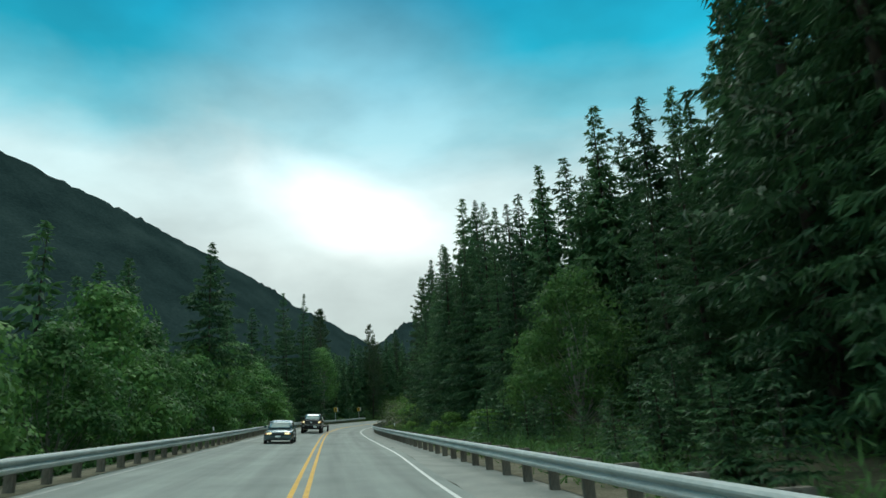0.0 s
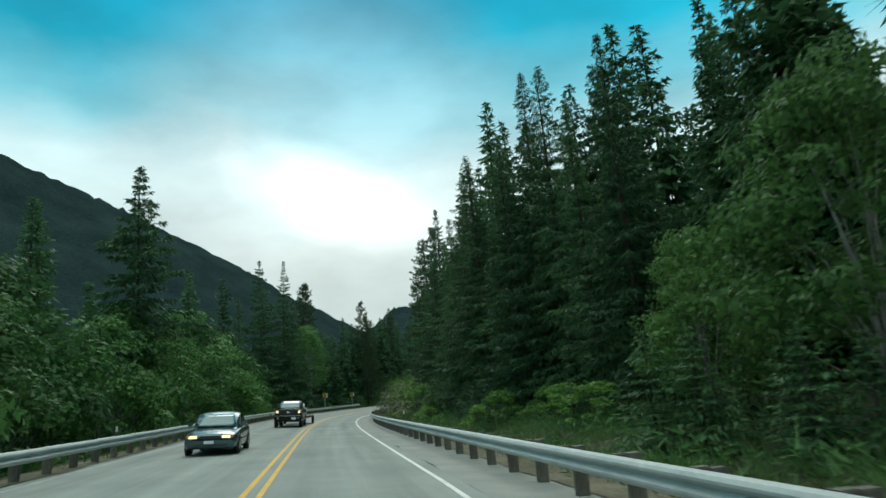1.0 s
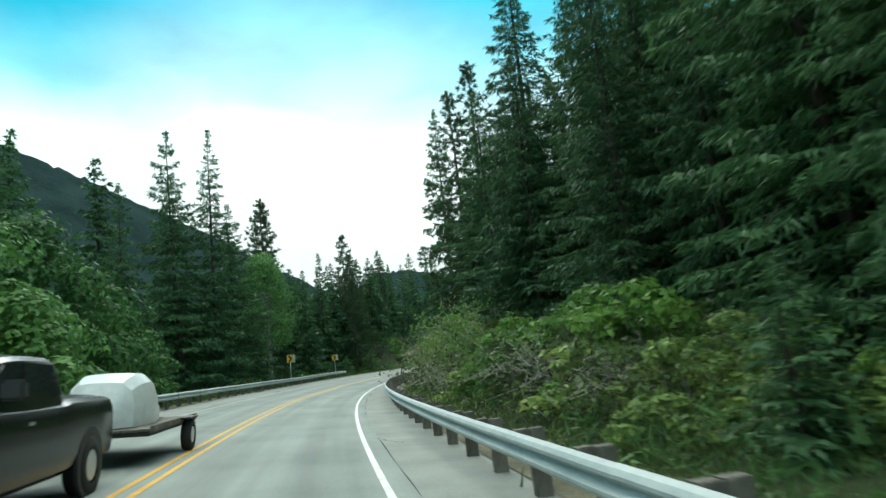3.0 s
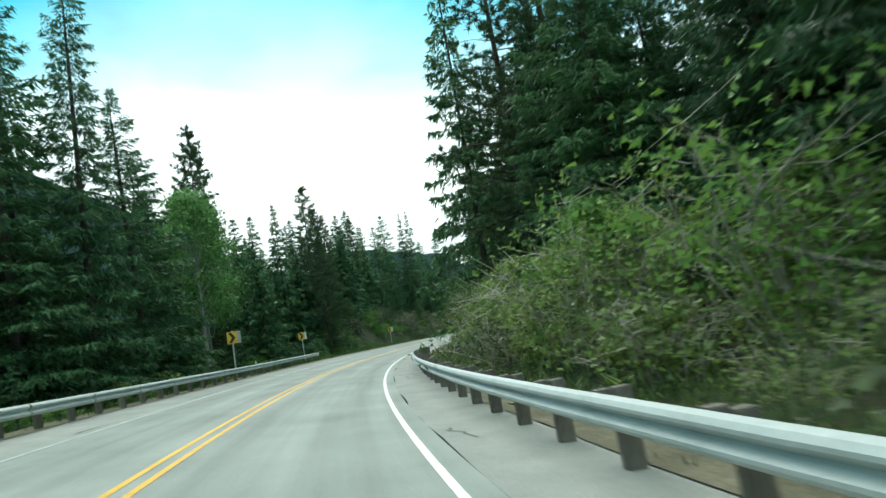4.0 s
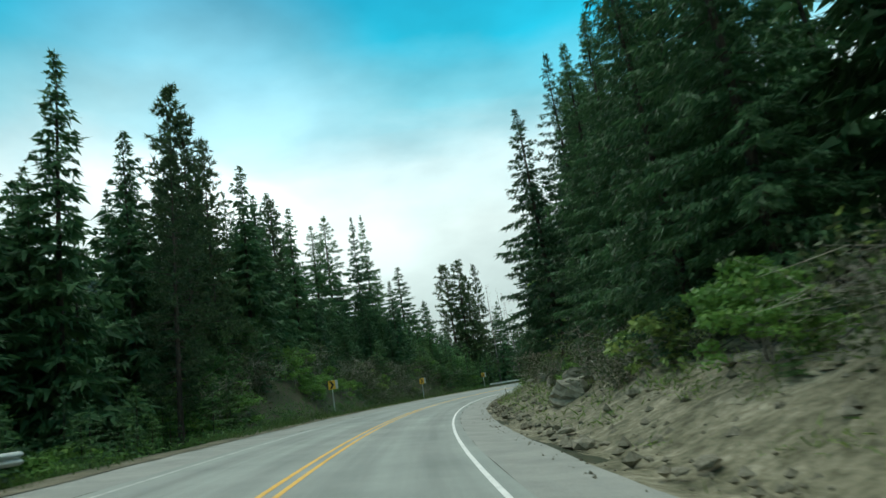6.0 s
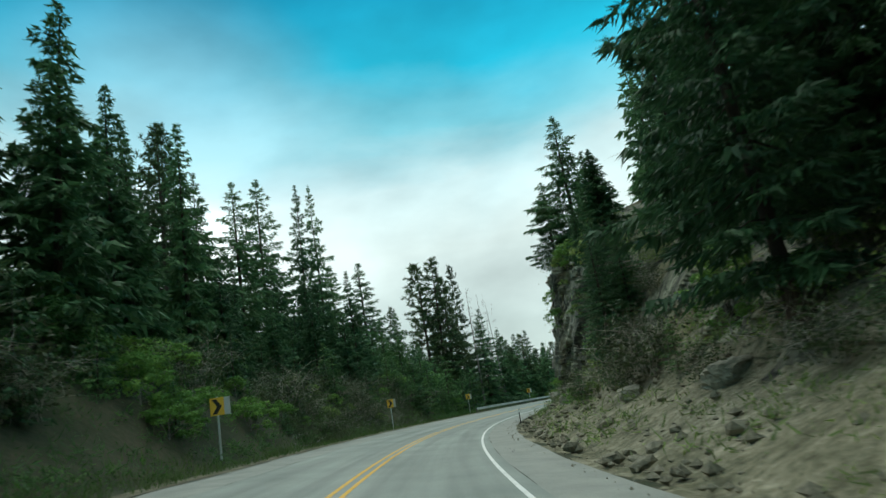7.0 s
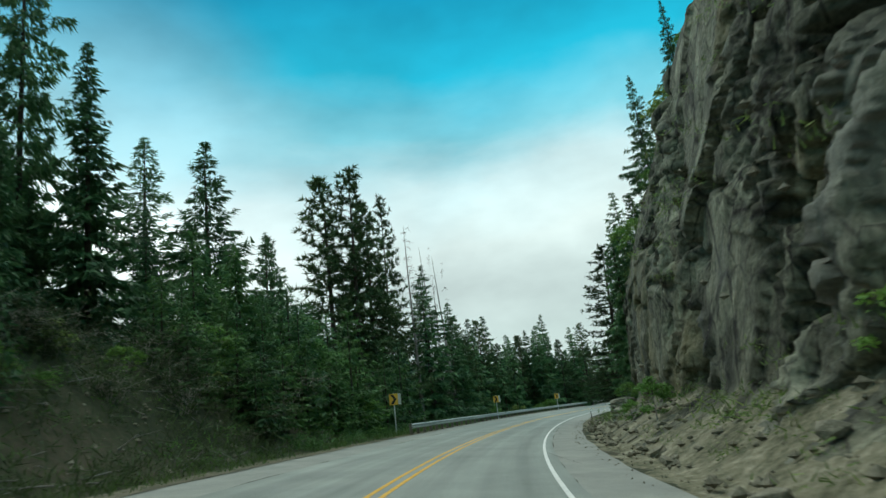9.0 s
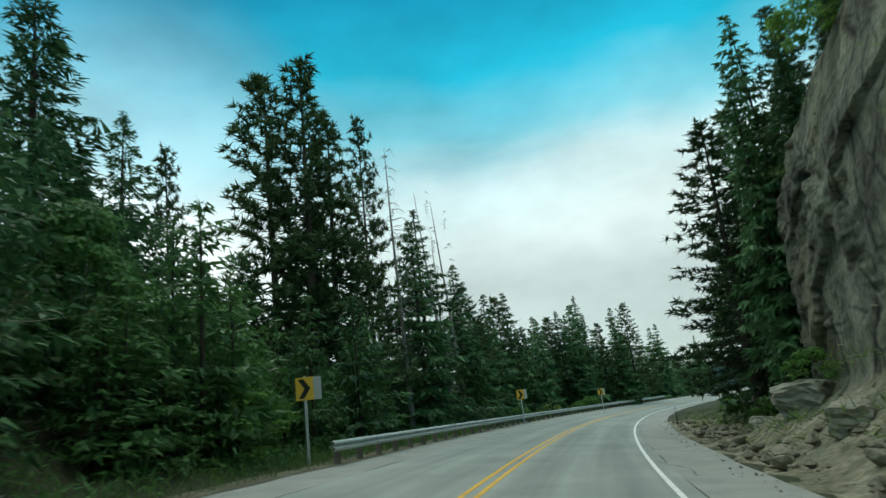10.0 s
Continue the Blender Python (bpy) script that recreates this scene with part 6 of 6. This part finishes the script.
def make_pickup():
    root = tagged(new("pickup_truck"), "black crew-cab pickup with lit headlights in the oncoming lane", "pickup truck")
    secs = [(-2.88, 0.93, 0.46, 1.22), (-2.78, 0.99, 0.40, 1.31), (-2.3, 1.0, 0.38, 1.33), (-1.5, 1.0, 0.38, 1.35), (-1.2, 1.0, 0.38, 1.35), (0.0, 1.0, 0.38, 1.34), (1.0, 1.0, 0.38, 1.35), (1.2, 1.0, 0.40, 1.38), (2.8, 1.0, 0.44, 1.38), (2.92, 0.96, 0.50, 1.34)]
    part("body", loft([(y, body_section(w, z0, z1, z1 - 0.06)) for y, w, z0, z1 in between(secs, 3)]), car_black, root, smooth=True)
    cab = [(-1.42, 0.86, 1.24, 1.30), (-1.05, 0.90, 1.24, 1.60), (-0.62, 0.915, 1.24, 1.86), (-0.1, 0.92, 1.24, 1.93), (0.6, 0.915, 1.24, 1.93), (1.0, 0.90, 1.24, 1.88), (1.18, 0.88, 1.24, 1.36)]
    part("cab", loft([(y, cabin_section(w, zb, zt)) for y, w, zb, zt in between(cab)]), car_black, root, smooth=True)
    windscreen(root, 0.80, -1.40, 1.37, 0.66, -0.68, 1.855)
    for wx in (-0.42, 0.22):
        block("wiper", root, wx - 0.28, wx + 0.28, -1.46, -1.44, 1.375, 1.395, dark_plastic, 0.004)
    for sx in (-1, 1):
        glass_quad("side_window", [(sx * 0.905, -1.00, 1.40), (sx * 0.91, -0.12, 1.40), (sx * 0.83, -0.12, 1.83), (sx * 0.83, -0.52, 1.80)], root, 0.02)
        glass_quad("side_window", [(sx * 0.91, -0.04, 1.40), (sx * 0.90, 0.88, 1.40), (sx * 0.82, 0.84, 1.81), (sx * 0.83, -0.04, 1.83)], root, 0.02)
        lamp(root, sx * 0.78, -2.87, 1.10, 0.20, 0.20)
        block("turn_signal", root, sx * 0.93 - 0.05, sx * 0.93 + 0.05, -2.87, -2.76, 1.00, 1.20, amber, 0.02, "amber turn signal")
        block("mirror", root, sx * 1.16 - 0.12, sx * 1.16 + 0.12, -1.08, -0.95, 1.40, 1.62, dark_plastic, 0.035)
        block("fog_lamp", root, sx * 0.74 - 0.06, sx * 0.74 + 0.06, -3.06, -3.02, 0.62, 0.72, chrome, 0.02)
        block("door_handle", root, sx * 1.005 - 0.015, sx * 1.005 + 0.015, -0.25, -0.08, 1.10, 1.14, chrome, 0.006)
        for y in (-1.95, 1.85):
            arch(root, sx, 0.985, y, 0.44, 0.50)
            wheel(root, sx * 0.90, y, 0.40, 0.27)
    block("grille", root, -0.64, 0.64, -2.95, -2.84, 0.90, 1.26, dark_plastic, 0.04)
    for k in range(4):
        block("grille_bar", root, -0.58, 0.58, -2.965, -2.945, 0.945 + 0.08 * k, 0.965 + 0.08 * k, dark_plastic, 0.006)
    block("bumper", root, -1.0, 1.0, -3.03, -2.80, 0.44, 0.80, car_black, 0.06)
    block("bumper_trim", root, -0.96, 0.96, -3.0, -2.84, 0.815, 0.86, chrome, 0.015)
    block("number_plate", root, 0.24, 0.56, -3.05, -3.028, 0.58, 0.72, marker_white, 0.004)
    bm = bmesh.new()
    bmesh.ops.create_uvsphere(bm, u_segments=14, v_segments=8, radius=0.09)
    bmesh.ops.scale(bm, vec=(1.4, 0.3, 0.6), verts=bm.verts)
    bmesh.ops.translate(bm, vec=(0, -2.965, 1.08), verts=bm.verts)
    part("badge", bm, chrome, root)
    return root


def make_trailer():
    root = tagged(new("flatbed_trailer"), "low flatbed trailer with a pale covered load", "trailer")
    block("deck_frame", root, -1.08, 1.08, -2.4, 1.5, 0.54, 0.62, dark_plastic, 0.02)
    for k in range(9):
        x = -1.0 + 0.25 * k
        block("deck_board", root, x - 0.118, x + 0.118, -2.42, 1.52, 0.62, 0.665 + 0.004 * (k % 3), weathered_post, 0.008)
    block("drawbar", root, -0.06, 0.06, -3.6, -2.38, 0.50, 0.60, dark_plastic, 0.01)
    part("covered_load", loft([(y, [(w, 0.68), (w * 1.02, 0.68 + h * 0.5), (w * 0.9, 0.68 + h * 0.8), (w * 0.65, 0.66 + h), (w * 0.25, 0.68 + h)]) for y, w, h in between([(-2.0, 0.30, 0.35), (-1.75, 0.60, 0.85), (-1.2, 0.72, 1.02), (-0.5, 0.70, 0.98), (0.0, 0.58, 0.66), (0.5, 0.50, 0.50), (1.1, 0.35, 0.25)], 3)]), boat_white, root, "pale covered load", smooth=True)
    for sx in (-1, 1):
        wheel(root, sx * 1.2, 0.2, 0.33, 0.2)
        block("mudguard", root, sx * 1.2 - 0.13, sx * 1.2 + 0.13, -0.22, 0.62, 0.69, 0.72, dark_plastic, 0.01)
        block("side_rail", root, sx * 1.09 - 0.02, sx * 1.09 + 0.02, -2.4, 1.5, 0.60, 0.72, weathered_post, 0.008)
    return root


def park(ob, s, off):
    p = place(s, off, 0.006)
    tilt = math.atan(float(bank(s)))
    ob.matrix_basis = Matrix.Translation(Vector(map(float, p))) @ Matrix.Rotation(heading(s), 4, "Z") @ Matrix.Rotation(tilt, 4, "Y")


park(make_sedan(), 25.5, 6.1)
park(make_pickup(), 51.6, 5.1)
park(make_trailer(), 58.1, 5.0)


# ---------------------------------------------------------------- grass, stones and road wear
def make_grass(name, label, count, s0, s1, o0, o1, h, seed):
    rng = np.random.default_rng(seed)
    s, o = rng.uniform(s0, s1, count), rng.uniform(o0, o1, count)
    keep = (fbm(s * 0.5, o * 0.9, seed) + rng.normal(0, 0.5, count)) > -0.5
    s, o = s[keep], o[keep]
    p = place(s, o)
    p[:, 2] = ground_z(p[:, 0], p[:, 1]) - 0.02
    n = len(p)
    d = unit(np.column_stack([rng.normal(0, 0.45, (n, 2)), np.ones(n)]))
    V = kites(p, d, unit(np.cross(d, rng.normal(0, 1, (n, 3)))), h * rng.uniform(0.5, 1.4, n), 0.024)
    tagged(new(name, crown_mesh(name, V, grass_green)), label, "grass", kind="stuff")


make_grass("grass", "green roadside grass behind the guardrail", 26000, 5, 128, -6.5, -2.5, 0.32, 1)
make_grass("grass", "long green grass along the road edge", 15000, 148, 262, 9.5, 11.8, 0.34, 2)
make_grass("grass", "pale grass and weeds at the foot of the rock", 7000, 150, 275, -6.0, -2.6, 0.22, 3)
make_grass("grass", "grass under the guardrail by the oncoming lane", 9000, 20, 140, 9.6, 12.5, 0.30, 4)



def make_weeds(name, label, clumps, blades, s0, s1, o0, o1, h, seed, material):
    """Low tangled clumps scattered over a slope."""
    rng = np.random.default_rng(seed)
    V = []
    for i in range(clumps):
        p = place(float(rng.uniform(s0, s1)), float(rng.uniform(o0, o1)))
        x, y = float(p[0]), float(p[1])
        k = float(rng.uniform(0.5, 1.4))
        c = np.array([x, y, hill_z(x, y)]) + rng.normal(0, 1, (blades, 3)) * np.array([0.35, 0.35, 0.0]) * k
        c[:, 2] += np.abs(rng.normal(0, 0.5, blades)) * h * k - 0.03
        d = unit(rng.normal(0, 0.7, (blades, 3)) + np.array([0, 0, 0.5]))
        V.append(sprays(c, d, unit(np.cross(d, rng.normal(0, 1, (blades, 3)))), h * k * rng.uniform(0.3, 0.9, blades), 0.038 * k))
    tagged(new(name, spray_mesh(name, np.concatenate(V), material)), label, "weeds", kind="stuff")


make_weeds("scrub_cover", "brown dead scrub covering the mound", 900, 40, 186, 222, 10.6, 19, 0.60, 21, scrub_brown)
make_weeds("weeds", "green weeds and seedlings on the mound", 380, 40, 136, 192, 10.8, 18, 0.42, 22, young_green)
make_weeds("weeds", "dense green seedlings at the foot of the young trees", 360, 40, 222, 264, 10.4, 15.5, 0.45, 28, young_green)
make_weeds("weeds", "bright green weeds at the forest edge", 300, 40, 140, 262, 10.8, 18, 0.40, 27, shrub_green)
make_weeds("weeds", "green and yellow weeds on the debris slope", 420, 36, 116, 262, -8.5, -3.4, 0.34, 23, olive_green)
make_weeds("undergrowth", "dark leafy undergrowth behind the guardrail", 480, 60, -20, 54, -9.5, -2.9, 0.45, 24, young_green)
make_weeds("undergrowth", "olive and brown undergrowth behind the guardrail", 500, 40, 50, 122, -8.5, -2.9, 0.42, 25, scrub_brown)
make_weeds("undergrowth", "yellow-green undergrowth behind the guardrail", 160, 40, 50, 122, -8.5, -2.9, 0.42, 26, olive_green)

tagged(new("gravel_verge", strip("gravel_verge", -60, 110, -3.4, -1.85, 0.015, gravel_mat, across=3, wobble=0.10)), "pale gravel verge under the guardrail", "gravel", kind="structure")
tagged(new("gravel_verge", strip("gravel_verge", -60, 330, 9.25, 10.1, 0.012, gravel_mat, across=3, wobble=0.12)), "pale gravel edge beside the oncoming lane", "gravel", kind="structure")


def stone_mesh(seed):
    rng = np.random.default_rng(seed)
    bm = bmesh.new()
    bmesh.ops.create_icosphere(bm, subdivisions=1, radius=0.5)
    for v in bm.verts:
        v.co = v.co * float(rng.uniform(0.75, 1.2))
        v.co.z *= 0.7
    return mesh_bm("stone", bm, rock_stone)


STONES = [stone_mesh(i) for i in range(5)]
for i in range(230):
    s = rng_p.uniform(126, 258)
    off = -2.5 - abs(rng_p.gauss(0, 1.1))
    p = place(s, off)
    size = 0.10 + 0.5 * rng_p.random() ** 3
    ob = tagged(new("stone", STONES[i % 5]), "angular pale fallen stone on the verge", "stone", "fallen stones")
    z = max(hill_z(float(p[0]), float(p[1])), float(place(s, -2.0)[2]) + 0.03) if off < -3.4 else float(place(s, -2.0)[2]) + 0.02
    ob.matrix_basis = Matrix.LocRotScale((float(p[0]), float(p[1]), z + 0.10 * size), Euler((rng_p.uniform(-0.4, 0.4), rng_p.uniform(-0.4, 0.4), rng_p.uniform(0, 6.28))), (size * rng_p.uniform(0.8, 1.5), size, size * rng_p.uniform(0.6, 1.0)))


def make_boulder(s, off, size, seed, tall=1.0):
    """A big squared block of pale rock bedded in the slope."""
    rng = np.random.default_rng(seed)
    bm = bmesh.new()
    bmesh.ops.create_cube(bm, size=1.0)
    bmesh.ops.subdivide_edges(bm, edges=list(bm.edges), cuts=5, use_grid_fill=True)
    cuts = [(unit(rng.normal(0, 1, 3) + np.array([0, 0, 0.4])), float(rng.uniform(0.50, 0.72))) for k in range(9)]
    for v in bm.verts:
        p = np.array(v.co)
        for nrm, d in cuts:
            p = p - nrm * max(0.0, float(p @ nrm) - d)
        v.co = p + rng.normal(0, 0.028, 3)
    p = place(s, off)
    ob = tagged(new("boulder", mesh_bm("boulder", bm, pale_rock)), "pale squared boulder bedded in the roadside slope", "rock", "boulders")
    ob.matrix_basis = Matrix.LocRotScale((float(p[0]), float(p[1]), hill_z(float(p[0]), float(p[1])) + 0.12 * size * tall), Euler((rng.normal(0, 0.12), rng.normal(0, 0.12), rng.uniform(0, 6.28))), (size * 1.2, size, size * tall))


for k, (s, off, size, tall) in enumerate(((145.0, -4.9, 1.5, 0.8), (148.5, -6.0, 1.3, 0.7), (142, -7.2, 1.1, 0.8), (155, -5.9, 0.9, 0.7), (163, -6.3, 0.9, 0.7), (171, -5.8, 0.8, 0.6), (192.5, -6.2, 0.7, 0.9), (189, -5.6, 0.8, 0.8), (197, -7.4, 0.8, 0.7), (201, -5.4, 0.9, 0.8), (234, -4.4, 0.9, 0.7), (239, -5.0, 1.3, 0.7), (243, -4.6, 0.8, 0.8))):
    make_boulder(s, off, size, 300 + k, tall)


def make_rubble(name, label, count, s0, s1, offset, material, seed, big):
    """Broken stones strewn over a slope; offset gives each its distance from the edge line."""
    rng = np.random.default_rng(seed)
    base = np.array([(1, 0, 0), (-0.8, 0.3, 0), (0, 0.9, 0.1), (0.1, -1, 0), (0, 0.1, 0.8), (0, 0, -0.6)], float)
    tri = np.array([(0, 2, 4), (2, 1, 4), (1, 3, 4), (3, 0, 4), (2, 0, 5), (1, 2, 5), (3, 1, 5), (0, 3, 5)])
    V, Fc = [], []
    for i in range(count):
        s = float(rng.uniform(s0, s1))
        off = offset(rng)
        p = place(s, off)
        size = 0.03 + big * float(rng.random()) ** 4
        if off > 9:
            z = hill_z(float(p[0]), float(p[1]))
        elif off > -2.1:
            z = float(p[2])
        else:
            z = max(hill_z(float(p[0]), float(p[1])) if off < -3.6 else -9.0, float(place(s, -2.0)[2]) - 0.02)
        if -2.3 < off < 0:
            size *= 0.24
        a = float(rng.uniform(0, 6.28))
        R = np.array([[math.cos(a), -math.sin(a), 0], [math.sin(a), math.cos(a), 0], [0, 0, 1]])
        Fc.append(tri + 6 * i)
        V.append((base * rng.uniform(0.7, 1.3, (6, 3)) * size) @ R.T + np.array([p[0], p[1], z + 0.2 * size]))
    me = mesh_from(name, np.concatenate(V), np.concatenate(Fc), material)
    tagged(new(name, me), label, "rubble", kind="stuff")


make_rubble("rubble", "loose pale rubble below the rock face", 2600, 116, 262, lambda r: -1.35 - abs(float(r.normal(0, 2.3))), rock_stone, 17, 0.20)
make_rubble("rubble", "dark broken stones on the brushy mound", 1100, 186, 222, lambda r: 10.9 + abs(float(r.normal(0, 3.2))), rock_stone, 18, 0.13)


def make_sticks():
    """Grey dead branches lying over the mound."""
    rng = np.random.default_rng(31)
    verts, faces = [], []
    for i in range(420):
        p = place(float(rng.uniform(184, 232)), float(rng.uniform(10.9, 18)))
        x, y = float(p[0]), float(p[1])
        c = np.array([x, y, hill_z(x, y) + 0.12])
        d = unit(np.array([rng.normal(), rng.normal(), rng.normal(0, 0.35)])) * float(rng.uniform(0.3, 1.1))
        r = float(rng.uniform(0.010, 0.026))
        tube(verts, faces, [c - d, c + rng.normal(0, 0.06, 3), c + d], [r, r * 0.8, r * 0.3], 4)
    tagged(new("dead_branches", mesh_from("dead_branches", verts, faces, grey_bark, True)), "grey dead branches strewn over the mound", "branches", kind="stuff")


make_sticks()


def crack(s, off, length, seed, along=0.8):
    """A thin wandering tar-filled crack."""
    rng = np.random.default_rng(seed)
    n = 14
    t = np.linspace(0, 1, n)
    ss = s + length * t * along + np.cumsum(rng.normal(0, 0.05, n))
    oo = off + length * t * (1 - along) + np.cumsum(rng.normal(0, 0.05, n))
    w = 0.010 + 0.012 * rng.random(n)
    v = np.concatenate([place(ss, oo - w, 0.004), place(ss, oo + w, 0.004)])
    i = np.arange(n - 1)
    tagged(new("crack", mesh_arrays("crack", v, np.stack([i, i + 1, i + n + 1, i + n], -1), tar)), "dark tar-sealed crack in the asphalt", "road crack", kind="structure")


for k, (s, off, ln) in enumerate(((92, -0.9, 3.0), (93.5, -1.3, 2.2), (100.5, -0.8, 2.0), (76, -0.9, 2.0), (57, -0.8, 1.5), (168, -0.8, 3.0), (196, -1.0, 4.0), (214, -0.8, 5.0), (232, -0.9, 4.0), (35, -0.9, 2.0), (120, 7.9, 6.0), (126, 8.2, 5.0), (148, -0.9, 2.5))):
    crack(s, off, ln, 100 + k, 0.85)
